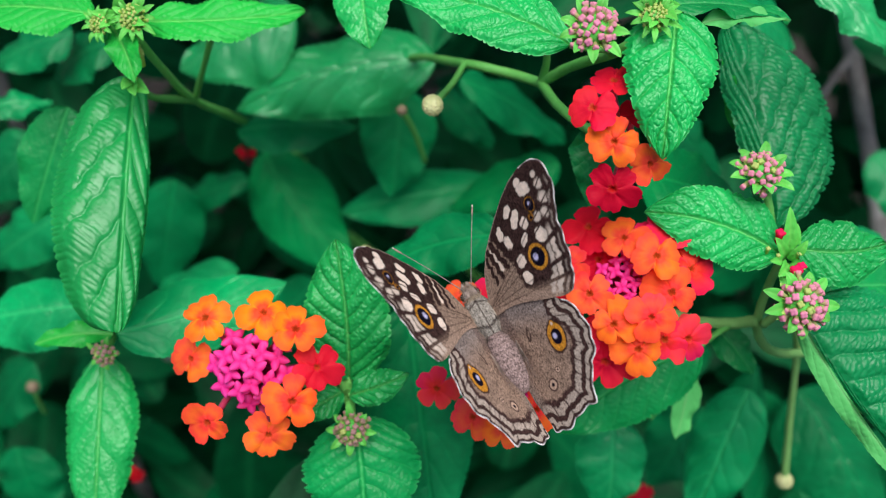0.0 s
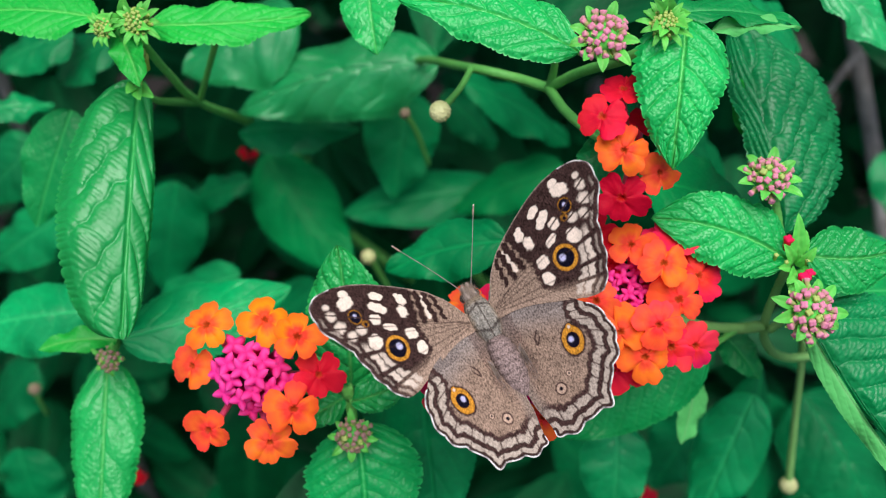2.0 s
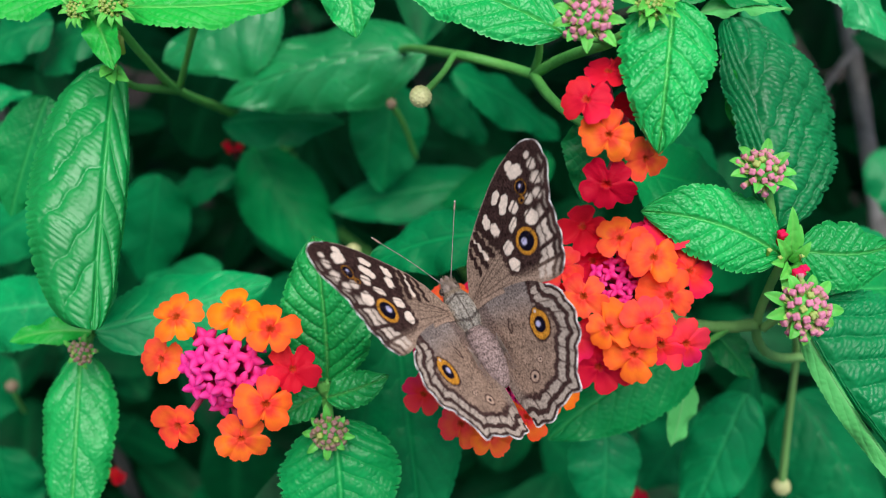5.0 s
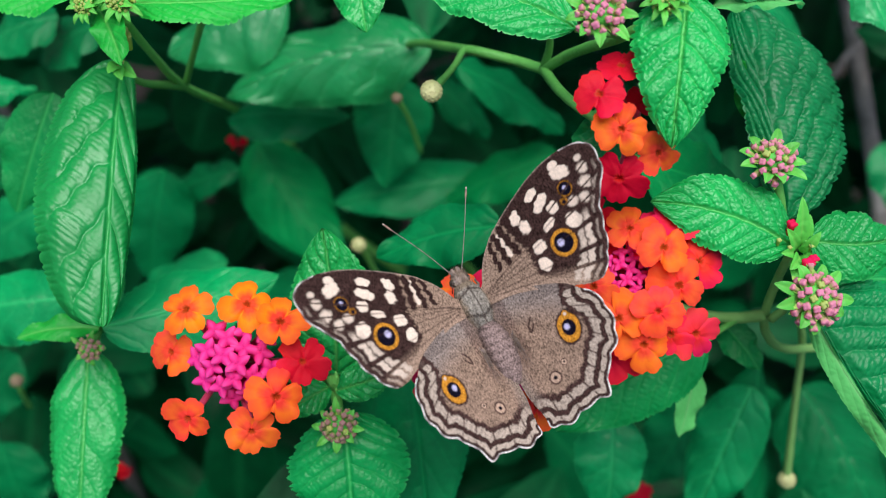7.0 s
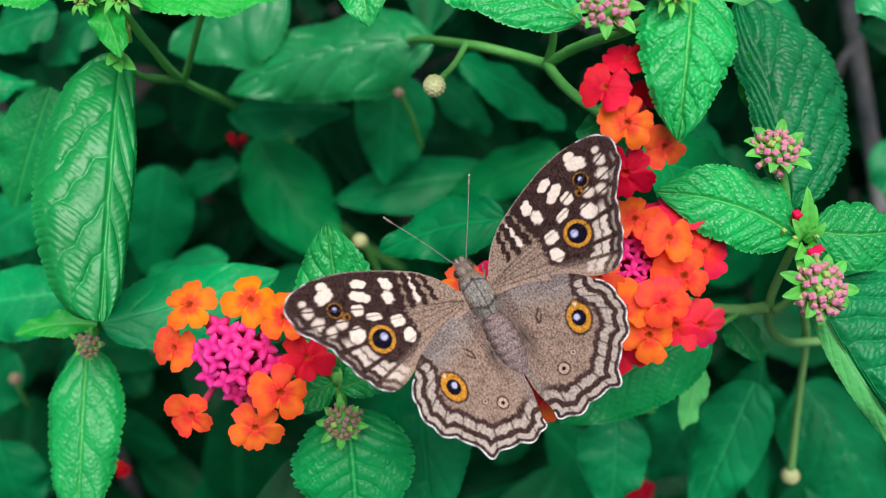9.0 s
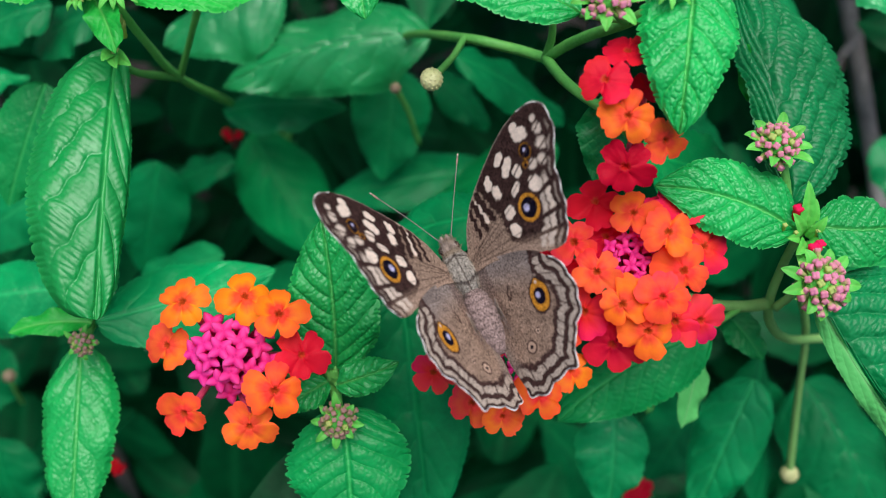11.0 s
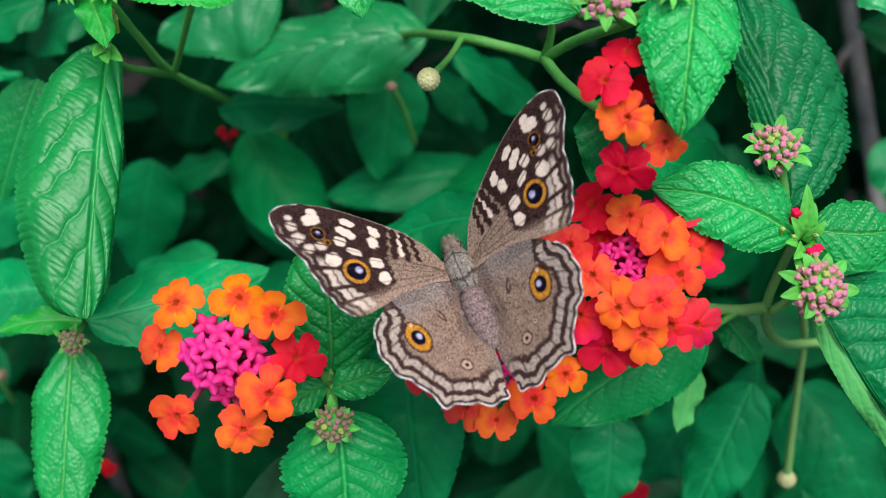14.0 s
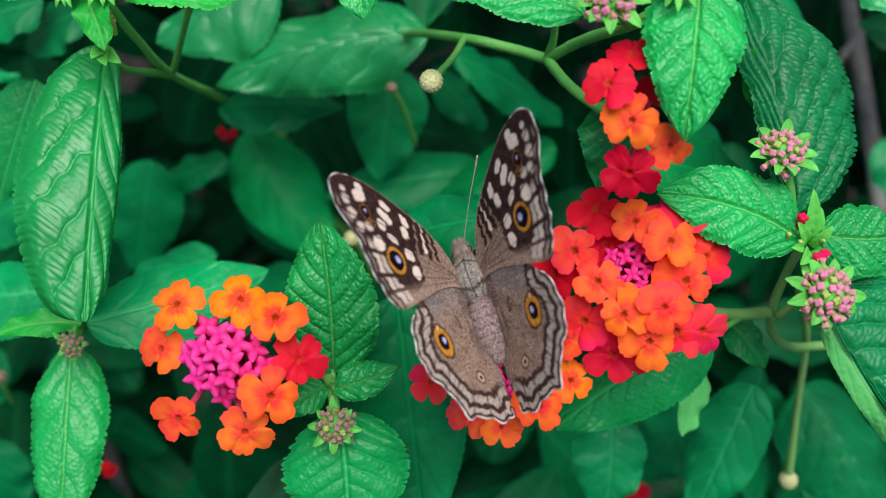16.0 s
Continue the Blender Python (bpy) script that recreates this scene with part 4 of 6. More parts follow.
# ---- flower heads ----
def flower_head(heart, foot, label, group_key):
    head = thing("flower_head", foot, label, "flower head", "lantana flower heads")
    stem(head, [foot, (np.asarray(foot) + np.asarray(heart)) / 2 + np.array((0.6, -0.4, 0)), heart], [0.8, 0.75, 0.9], None, "stalk")
    v, f = ball(heart, (2.2, 2.0), (0, 0.3, 1), 10, 14)
    part("receptacle", v, f, BRACT, head, "", {"vein": np.zeros(len(v))})
    MOVES[group_key].append(head)
    return head


heart = (-30.5, -18.7, -9.0)
head_c = flower_head(heart, (-17.1, -23.1, -16.0), "round lantana head, orange and red florets round magenta buds", "C")
for i, (p, r, mat) in enumerate((((-34.6, -9.9, 2.0), 3.9, GOLD), ((-26.2, -9.2, 1.0), 3.9, GOLD), ((-21.2, -11.5, 3.0), 3.9, GOLD), ((-37.2, -16.1, 0.0), 3.4, ORANGE),
                                 ((-18.4, -17.3, 1.0), 4.1, SCARLET), ((-21.4, -21.6, 5.0), 4.2, ORANGE), ((-34.2, -25.2, 2.0), 3.6, ORANGE), ((-25.2, -26.8, 3.0), 4.0, ORANGE))):
    floret(head_c, heart, p, r, mat, 8 if mat is SCARLET else i + 1, (0.25, 0.1, 1) if mat is SCARLET else None)
rng = np.random.RandomState(4)
hc = np.asarray((-27.8, -17.3, 4.0))
for i in range(18):
    rr, ph = 6.0 * math.sqrt((i + 0.4) / 18), i * 2.39996
    p = hc + np.array((rr * math.cos(ph) * 0.96, rr * math.sin(ph), -rr * rr * 0.105 + 0.4 * rng.randn()))
    bud(head_c, heart, p, 1.46 + 0.30 * rng.rand() + rr * 0.02, MAGENTA, rng.rand() * 3, BUD)

heart = (30.5, -7.0, -9.0)
head_b = flower_head(heart, (38.8, -11.3, -17.0), "full lantana head of orange and red florets round magenta buds", "B")
for i, (p, r, mat) in enumerate((((21.2, 3.2, 2.0), 3.9, SCARLET), ((25.8, 1.7, 4.5), 3.6, ORANGE), ((30.1, -0.9, 6.5), 3.5, ORANGE), ((32.7, 3.0, 2.0), 3.8, CORAL), ((36.1, -2.9, 2.5), 4.1, CORAL),
                                 ((18.1, -2.4, 3.0), 3.8, EMBER), ((20.7, -6.3, 5.5), 3.6, EMBER), ((32.5, -6.2, 5.5), 4.1, EMBER), ((23.9, -10.6, 6.5), 3.5, ORANGE), ((29.2, -9.5, 7.5), 4.0, EMBER),
                                 ((35.5, -13.0, 2.5), 4.0, CORAL), ((27.7, -14.2, 5.5), 3.8, ORANGE), ((23.6, -16.4, 1.5), 4.5, SCARLET), ((19.5, -11.8, 2.5), 3.8, CORAL), ((17.0, -14.1, 1.0), 3.3, ORANGE),
                                 ((15.9, -5.7, 0.0), 3.8, SCARLET), ((15.4, -10.0, -1.0), 3.8, SCARLET), ((31.9, -13.0, 3.0), 3.6, CORAL), ((36.2, 0.1, 0.5), 3.4, CORAL), ((28.4, 0.1, 2.0), 3.6, CORAL), ((22.8, -1.6, 1.0), 3.6, SCARLET), ((32.0, -4.0, 4.0), 3.4, CORAL))):
    floret(head_b, heart, p, r, mat, i + 2)
hc = np.asarray((25.6, -4.0, 3.0))
for i in range(14):
    rr, ph = 3.6 * math.sqrt((i + 0.5) / 14), i * 2.39996
    p = hc + np.array((rr * math.cos(ph), rr * math.sin(ph), -rr * rr * 0.06 + 0.3 * rng.randn()))
    bud(head_b, heart, p, 1.0 + 0.15 * rng.rand(), MAGENTA, rng.rand() * 3, BUD)

heart = (26.7, 14.9, 0.0)
head_a = flower_head(heart, (22.5, 17.7, -2.0), "upper lantana cluster of red and orange florets", "A")
for i, (p, r, mat, n) in enumerate((((19.8, 18.6, 15.0), 3.25, SCARLET, (-0.3, 0.2, 1)), ((22.9, 22.6, 13.0), 3.3, SCARLET, (-0.1, 0.6, 1)), ((22.6, 14.2, 15.0), 3.7, ORANGE, (-0.2, 0.0, 1)),
                                    ((27.8, 11.4, 13.0), 3.4, ORANGE, (0.3, -0.3, 1)), ((22.7, 8.0, 13.0), 3.9, CRIMSON, (-0.2, -0.3, 1)), ((27.3, 18.8, 9.0), 2.6, CRIMSON, (0.3, 0.3, 1)))):
    floret(head_a, heart, p, r, mat, i + 4, n)

heart = (9.1, -16.2, -12.0)
head_m = flower_head(heart, (-10.7, -21.6, -75.0), "lantana head of red and orange florets under the butterfly", "B")
for i, (p, r, mat, n) in enumerate((((-1.0, -20.7, -1.0), 3.5, CORAL, None), ((4.4, -24.5, 1.5), 3.3, EMBER, (-0.2, 0.1, 1)), ((8.5, -26.1, 2.6), 3.0, ORANGE, (0, 0.15, 1)), ((13.3, -22.7, 5.2), 3.6, ORANGE, (0.1, 0.35, 1)), ((18.2, -20.2, 0.0), 3.5, GOLD, (0.2, 0.2, 1)),
                                    ((2.6, -7.5, -2.0), 3.6, ORANGE, None), ((8.1, -6.7, -2.0), 3.6, CORAL, None), ((-0.3, -13.3, -1.0), 3.6, CORAL, None), ((14.5, -8.4, -3.0), 3.6, SCARLET, None), ((5.4, -17.0, 3.0), 3.6, CORAL, None))):
    floret(head_m, heart, p, r, mat, i + 3, n)
hc = np.asarray((9.9, -18.0, 2.0))
for i in range(22):
    rr, ph = 4.6 * math.sqrt((i + 0.5) / 22), i * 2.39996
    p = hc + np.array((rr * math.cos(ph), rr * math.sin(ph), -rr * rr * 0.06 + 0.3 * rng.randn()))
    bud(head_m, heart, p, 1.0 + 0.15 * rng.rand(), MAGENTA, rng.rand() * 3, BUD)

# ---- inner branches and leaves of the shrub, deeper in ----
inner = thing("lantana_branch", (3.1, 8.0, -190.0), "inner lantana branch, many of its leaves coloured dim for shade", "plant branch", "inner branches")
stem(inner, [(110.8, -37.0, -100.0), (101.3, -70.5, -190.0), (24.8, -34.0, -220.0), (-10.7, -20.3, -75.0)], [1.4, 1.8, 2.0, 1.3])
stem(inner, [(-20.6, 41.5, -100.0), (-16.5, 27.7, -190.0), (24.8, -34.0, -220.0), (24.0, -114.7, -280.0)], [1.1, 1.8, 2.4, 3.0])
stem(inner, [(-45.5, 31.2, -150.0), (-34.1, 4.4, -210.0), (24.8, -34.0, -220.0)], [1.5, 1.8, 2.2])
stem(inner, [(-70.5, -14.1, -100.0), (-54.1, -22.6, -180.0), (24.8, -34.0, -220.0)], [1.4, 1.8, 2.2])


def dull(base, tip, width, face=(0, 0.35, 1), bend=2.0, bow=0.0, fold=5, curl=0.35, quilt=0.28, mat=None, wave=0.8, n=90, m=40):
    return leaf(inner, base, tip, width, face, bend, bow, fold, curl, quilt, mat or LEAF_MID, n, m, wave=wave, net=0.03, ridge=0.85, sec=0.45, fine=0.16, veins=6, slant=0.26, warp=0.3)


dull((-1.4, 38.8, -56.0), (-44.6, 29.8, -66.0), 19, (0.08, 0.16, 1), 2.5, 2.6, fold=-14, quilt=0.9, mat=LEAF_SATIN, wave=1.4, n=150, m=60)
dull((-47.0, 25.7, -110.0), (-24.4, -6.1, -110.0), 21, (0.0, 0.25, 1), 2.5, 1.5, fold=-8, mat=LEAF_DEEP, quilt=0.6)
dull((-9.7, 37.8, -86.0), (-12.7, 13.7, -100.0), 18, (0.1, 0.1, 1), 1.5)
dull((-48.7, 28.6, -88.0), (-20.3, 28.1, -82.0), 13, (0, 0.4, 1))
dull((-1.3, 39.4, -100.0), (12.8, 26.6, -110.0), 10, (0.2, 0.2, 1), mat=LEAF_DIM)
dull((3.8, 36.7, -65.0), (28.5, 24.6, -82.0), 11, (-0.2, 0.5, 1), mat=LEAF_DIM)
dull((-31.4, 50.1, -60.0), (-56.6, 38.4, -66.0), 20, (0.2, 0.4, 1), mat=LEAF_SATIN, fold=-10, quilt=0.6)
dull((-66.5, 17.0, -96.0), (-74.2, -10.3, -110.0), 17, (0.2, 0.2, 1), mat=LEAF_DIM)
dull((-49.1, 17.6, -100.0), (-71.2, 10.3, -110.0), 9, (0, 0.4, 1), mat=LEAF_DIM)
dull((-66.4, -10.4, -36.0), (-91.4, -14.5, -42.0), 14, (0, 0.3, 1), fold=-10, mat=LEAF_MID)
dull((-98.0, 28.7, -60.0), (-84.0, 30.9, -64.0), 7, (0, 0.5, 1))
dull((-97.7, 26.1, -90.0), (-114.3, 12.8, -96.0), 16, (0.2, 0.2, 1))
dull((-92.2, 8.3, -90.0), (-114.8, -4.1, -100.0), 14, (0.2, 0.2, 1))
dull((14.0, 16.2, -105.0), (-27.4, 9.4, -110.0), 15, (0, 0.4, 1))
dull((27.7, 20.3, -86.0), (2.2, 9.7, -96.0), 12, (-0.1, 0.3, 1), mat=LEAF_DEEP)
dull((10.1, 2.5, -20.0), (-10.4, -3.1, -28.0), 10.5, (0.0, 0.35, 1), 1.0, 1.0, mat=LEAF_DIM)
dull((-6.1, -9.9, -20.0), (-1.4, -49.3, -26.0), 20, (0.05, 0.2, 1), 1.5, mat=LEAF_DIM, quilt=0.5, n=130, m=60)
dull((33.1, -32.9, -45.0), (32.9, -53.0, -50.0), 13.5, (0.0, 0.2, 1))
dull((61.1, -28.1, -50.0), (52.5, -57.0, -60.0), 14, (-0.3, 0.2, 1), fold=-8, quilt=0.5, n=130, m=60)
dull((66.5, -24.5, -62.0), (60.5, -60.0, -68.0), 11, (0.45, 0.1, 1), 1.5, -1.0, fold=-16, quilt=0.4, mat=LEAF_DIM, n=110, m=50)
dull((79.9, -31.7, -74.0), (98.0, -63.4, -72.0), 23, (0.1, 0.2, 1), 2.0, fold=-12, quilt=0.7, mat=LEAF_DIM, n=130, m=60)
dull((74.7, -32.9, -82.0), (73.1, -64.1, -85.0), 14, (0.5, 0.2, 1), mat=LEAF_DIM)
dull((61.6, 44.3, -18.0), (78.6, 33.3, -24.0), 8.8, (0.0, 0.5, 1), mat=LEAF_SATIN, quilt=0.4, n=130, m=60)
dull((-46.5, -5.0, -75.0), (-71.5, -15.9, -85.0), 12, (0, 0.4, 1))
dull((-33.3, -8.8, -110.0), (-55.8, -31.4, -125.0), 16, (0, 0.4, 1), mat=LEAF_DIM)
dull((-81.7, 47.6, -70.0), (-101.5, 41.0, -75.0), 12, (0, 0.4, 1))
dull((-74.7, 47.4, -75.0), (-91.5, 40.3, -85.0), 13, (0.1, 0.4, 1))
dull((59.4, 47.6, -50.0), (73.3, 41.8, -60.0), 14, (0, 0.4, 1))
dull((66.4, -40.7, -105.0), (55.5, -63.5, -115.0), 17, (-0.1, 0.3, 1), mat=LEAF_DIM)
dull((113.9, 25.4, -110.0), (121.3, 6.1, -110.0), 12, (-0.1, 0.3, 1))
dull((-107.7, -29.6, -110.0), (-122.8, -49.3, -120.0), 15, (-0.1, 0.3, 1), mat=LEAF_DIM)
dull((-109.9, -50.9, -105.0), (-105.3, -72.6, -115.0), 16, (-0.1, 0.3, 1), mat=LEAF_DIM)
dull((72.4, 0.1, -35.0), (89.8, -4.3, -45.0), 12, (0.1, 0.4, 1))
dull((47.1, 27.5, -60.0), (62.1, 12.9, -75.0), 12, (0.2, 0.3, 1), mat=LEAF_DIM)

# bare heads and stalks deeper in the shrub
seed_ball("seed_head", (71.8, -48.7, -60.0), [(62.6, -9.1, -32.0), (67.8, -18.3, -42.0), (70.3, -31.9, -52.0)], 1.9, "cream bare seed head hanging on a long green stalk", None, 0.72, STEM_PALE)
seed_ball("seed_head", (-16.8, -0.9, -65.0), [(-12.6, -10.6, -85.0), (-15.3, -3.9, -72.0)], 1.65, "cream bare seed head half hidden among leaves", None, 0.7)
seed_ball("seed_head", (-8.7, 29.2, -60.0), [(-4.2, 20.5, -84.0), (-6.4, 26.0, -70.0)], 1.15, "dull brown bare seed head in the shade", BROWN_BALL, 0.6)
seed_ball("seed_head", (-101.5, -34.1, -95.0), [(-104.7, -43.0, -110.0), (-102.5, -37.7, -100.0)], 1.6, "dull brown bare seed head in the shade", BROWN_BALL, 0.6)
old = thing("woody_twig", (122.4, 71.6, -160.0), "bare grey woody twig behind the shrub", "twig")
stem(old, [(136.6, 98.3, -190.0), (130.8, 65.5, -165.0), (133.1, 39.4, -160.0), (138.5, 3.7, -160.0), (160.2, -70.5, -190.0)], [3.0, 2.6, 2.6, 2.8, 3.2], WOOD, "twig", "", 0.04)
stem(old, [(133.0, 65.1, -163.0), (126.0, 57.3, -160.0), (119.0, 45.5, -165.0)], [1.6, 1.2, 0.9], WOOD, "twig", "", 0.04)

heart = (-53.9, 25.7, -116.0)
far_head = thing("flower_head", heart, "few red florets deep in the shade", "flower head", "lantana flower heads")
for i, p in enumerate(((-53.1, 25.0, -112.0), (-51.2, 25.8, -114.0), (-54.2, 26.4, -114.0))):
    floret(far_head, np.asarray(heart) - np.array((0, 2, 8)), p, 1.25, CRIMSON, i)
heart = (46.0, -58.7, -85.0)
far_head = thing("flower_head", heart, "red florets deep in the shade", "flower head", "lantana flower heads")
for i, p in enumerate(((44.4, -57.7, -82.0), (47.2, -58.0, -84.0), (45.4, -59.3, -82.0))):
    floret(far_head, np.asarray(heart) - np.array((0, 2, 8)), p, 2.8, CRIMSON, i)
heart = (-76.6, -55.5, -95.0)
far_head = thing("flower_head", heart, "red florets deep in the shade", "flower head", "lantana flower heads")
for i, p in enumerate(((-75.9, -54.7, -93.0), (-75.4, -55.8, -94.0))):
    floret(far_head, np.asarray(heart) - np.array((0, 2, 8)), p, 1.8, CRIMSON, i)

# the rest of the shrub: leaves behind, beside and below, their colour darkened for shade
rng = np.random.RandomState(12)
verts, faces, veins, at_vertex = [], [], [], [0]
shapes = []
for k in range(6):
    shapes.append(leaf_surface((0, 0, 0), (0, 34, 0), 16, (0, 0, 1), 2.0, rng.uniform(-1.5, 1.5), 6, 0.2, 0.3, 26, 11, k * 13 + 3))
light_shapes = [leaf_surface((0, 0, 0), (0, 34, 0), 16, (0, 0, 1), 2.5, rng.uniform(-2, 2), 8, 0.2, 0.25, 15, 7, k * 17 + 5) for k in range(6)]


def in_sight(u, v, w):
    return w > -170 and abs(u) < 0.56 * (140 - w) and abs(v) < 0.36 * (140 - w)


def add_leaf(shape, place, normal, spin, size):
    sv, sf, sn = shape
    verts.append((sv * size) @ frame_for(normal, spin).T + place)
    faces.append(sf + at_vertex[0])
    at_vertex[0] += len(sv)
    veins.append(sn)


# in the depth behind the flowers
for k in range(1000):
    z = rng.uniform(300, 700)
    u, v, w = rng.uniform(-0.62, 0.62) * z, rng.uniform(-0.42, 0.42) * z, 140 - z
    n = unit(np.array((rng.normal(0, 0.45), 0.35 + rng.normal(0, 0.4), 1)))
    add_leaf(shapes[k % 6], np.array((u, v, w)), n, rng.uniform(0, 6.28), rng.uniform(0.8, 1.5) * (1.4 if w < -260 else 1.0))
# above the flowers: unseen leaves, added to block light from the depth behind
for k in range(480):
    p = np.array((rng.uniform(-260, 260), rng.uniform(98, 300), rng.uniform(-170, 45)))
    n = unit(np.array((rng.normal(0, 0.45), 0.35 + rng.normal(0, 0.4), 1)))
    add_leaf(shapes[k % 6], p, n, rng.uniform(0, 6.28), rng.uniform(0.8, 1.5))
# the shrub's rounded outside, down to the ground
middle = np.array((0.0, 0.40, 0.26))
for k in range(6500):
    d = unit(rng.normal(0, 1, 3))
    rad = 0.60 * (1 + 0.07 * math.sin(5 * d[0] + 3 * d[2] + 1) + 0.05 * math.sin(9 * d[1] - 7 * d[0])) * rng.uniform(0.72, 1.0) ** 0.6
    p = middle + d * rad * np.array((1.08, 1.0, 1.0))
    if p[2] < 0.03:
        continue
    q = FACE_NP.T @ (p - np.array(CENTRE)) * 1000
    if in_sight(*q) or (abs(q[0]) < 260 and abs(q[1]) < 170 and q[2] > -30):
        continue
    n = FACE_NP.T @ unit(d + np.array((0, 0, 0.6)) + rng.normal(0, 0.35, 3))
    add_leaf(light_shapes[k % 6], q, n, rng.uniform(0, 6.28), rng.uniform(0.9, 1.6))
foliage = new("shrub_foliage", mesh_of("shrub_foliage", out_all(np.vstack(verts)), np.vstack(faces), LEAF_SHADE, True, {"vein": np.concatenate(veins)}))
tagged(foliage, "dense lantana leaves filling the shrub behind, darkened for shade", "foliage", "", "stuff")
for p, lean in (((24.0, -114.7, -280.0), (30, 20, 0)), ((-132.0, -58.5, -240.0), (-40, 10, 0))):
    root_stem(inner, p, lean, 2.6)
stem(inner, [(-132.0, -58.5, -240.0), (-87.8, -32.2, -200.0), (-54.1, -22.6, -180.0)], [2.6, 2.2, 1.8], WOOD)
for u, v in ((-260, -120), (-150, 90), (60, 160), (240, 60), (300, -160), (-330, 60)):
    root_stem(inner, (u, v, -150), (u * 0.2, 10, -20), 2.2)
root_stem(old, (160.2, -70.5, -190.0), (60, 0, 10), 2.8)


# ---- butterfly ----
butterfly = tagged(new("butterfly"), "brown butterfly with orange eyespots and cream spots on a flower", "butterfly")
butterfly.empty_display_size = 0.002


def hair(v_line, spread, count, length, seed, lean=(0, -1, 0.25), width=0.05, arcs=None):
    """Fine hairs standing off a body segment: thin three-sided spikes. v_line: rows of (y, radius, height); arcs: the stretches round the body, 0 and 1 its sides."""
    arcs = arcs or ((0.5 - spread, 0.5 + spread),)
    rng = np.random.RandomState(seed)
    p = np.asarray(v_line, float)
    vs, fs = [], []
    for i in range(count):
        t = rng.rand() * (len(p) - 1)
        k = int(t)
        y, rad, h = p[k] * (1 - t + k) + p[k + 1] * (t - k)
        a = rng.uniform(*arcs[rng.randint(len(arcs))]) * math.pi
        n = np.array((math.cos(a), 0, math.sin(a)))
        root = np.array((rad * math.cos(a), y, h + rad * math.sin(a) * 0.9)) - n * 0.08
        d = unit(n * 0.55 + np.asarray(lean) + rng.normal(0, 0.22, 3))
        s1 = unit(np.cross(d, (0.2, 0.3, 0.9))) * width
        s2 = np.cross(d, s1)
        tip = root + d * length * rng.uniform(0.6, 1.2)
        b = len(vs)
        vs += [root + s1, root - s1 * 0.5 + s2 * 0.87, root - s1 * 0.5 - s2 * 0.87, tip]
        fs += [[b, b + 1, b + 3], [b + 1, b + 2, b + 3], [b + 2, b, b + 3]]
    return np.array(vs), fs


def body_part(name, v, f, mat, parent, label="", attrs=None):
    ob = new(name, mesh_of(name, np.asarray(v) * 0.001, f, mat, True, attrs))
    ob.parent = parent
    return tagged(ob, label)


def lathe_body(profile, sides=24, rough=0.02, seed=0, flat=0.9):
    """A body segment along y: rows of (y, radius, height)."""
    rng = np.random.RandomState(seed)
    pr = curve_points(profile, 12)
    a = np.linspace(0, 2 * np.pi, sides, endpoint=False)
    k = 1 + rough * rng.randn(len(pr), sides)
    x = np.maximum(pr[:, 1:2], 0.03) * np.cos(a) * k
    z = np.maximum(pr[:, 1:2], 0.03) * np.sin(a) * k * flat + pr[:, 2:3]
    y = np.repeat(pr[:, :1], sides, 1)
    v = np.stack([x, y, z], -1).reshape(-1, 3)
    n = len(pr)
    return v, grid_faces(n, sides, True).tolist() + [list(range(sides)), list(range((n - 1) * sides, n * sides))[::-1]]


def smooth(lo, hi, x):
    t = np.clip((x - lo) / (hi - lo), 0, 1)
    return t * t * (3 - 2 * t)


def wobble(xy, freq, seed):
    x, y = xy[:, 0] * freq, xy[:, 1] * freq
    return (np.sin(x * 1.7 + y * 2.3 + seed) + np.sin(x * 3.1 - y * 1.3 + seed * 2.1) * 0.6 + np.sin(-x * 2.2 + y * 4.7 + seed * 3.3) * 0.4) / 2


def paint(col, amount, colour):
    return col * (1 - amount[:, None]) + np.asarray(colour) * amount[:, None]


def body_pattern(v, base, side, dark, kind):
    """Colours of the scales on a body segment, from where they lie along it and round it; the abdomen also gets painted
    edge shade.
    """
    y = v[:, 1]
    u = v[:, 0] / (np.abs(v[:, 0]).max() + 1e-9)
    xy = v[:, :2] * 1.0
    col = np.tile(np.asarray(base), (len(v), 1)) * (1 + 0.16 * wobble(xy, 2.3, 2))[:, None]
    col = paint(col, smooth(0.55, 0.85, np.abs(u) + 0.08 * wobble(xy, 2.4, 7)) * 0.9, side)
    if kind == "thorax":
        col = paint(col, (1 - smooth(0.03, 0.09, np.abs(u + 0.02 * wobble(xy, 2.0, 1)))) * 0.8, dark)
        lines = np.abs(np.abs(u) - 0.36 - 0.12 * np.sin(y * 0.9))
        col = paint(col, (1 - smooth(0.03, 0.12, lines)) * 0.35, dark)
        for at, lean, wide in ((2.7, 1.1, 0.18), (6.9, -0.9, 0.16)):
            q = np.abs(y - at - lean * np.abs(u) + 0.1 * wobble(xy, 3.0, at))
            col = paint(col, (1 - smooth(wide * 0.5, wide * 1.7, q)) * 0.85, dark)
        col = paint(col, smooth(6.9, 7.5, y) * 0.8, side)
    else:
        rings = 0.5 + 0.5 * np.cos((1.8 - y) / 9.0 * 7.5 * 2 * np.pi + np.pi + 0.5 * np.abs(u))
        col = paint(col, smooth(0.72, 1.0, rings) * (0.35 + 0.25 * wobble(xy, 3.0, 4)), dark)
        col = paint(col, (1 - smooth(0.10, 0.30, np.abs(u))) * 0.25, np.asarray(base) * 1.35)
        # edge shadow of the abdomen, put into the colour of its flanks
        col = paint(col, smooth(0.82, 0.98, np.abs(u)) * 0.8, dark)
    return {"pattern": np.clip(col, 0, 1)}


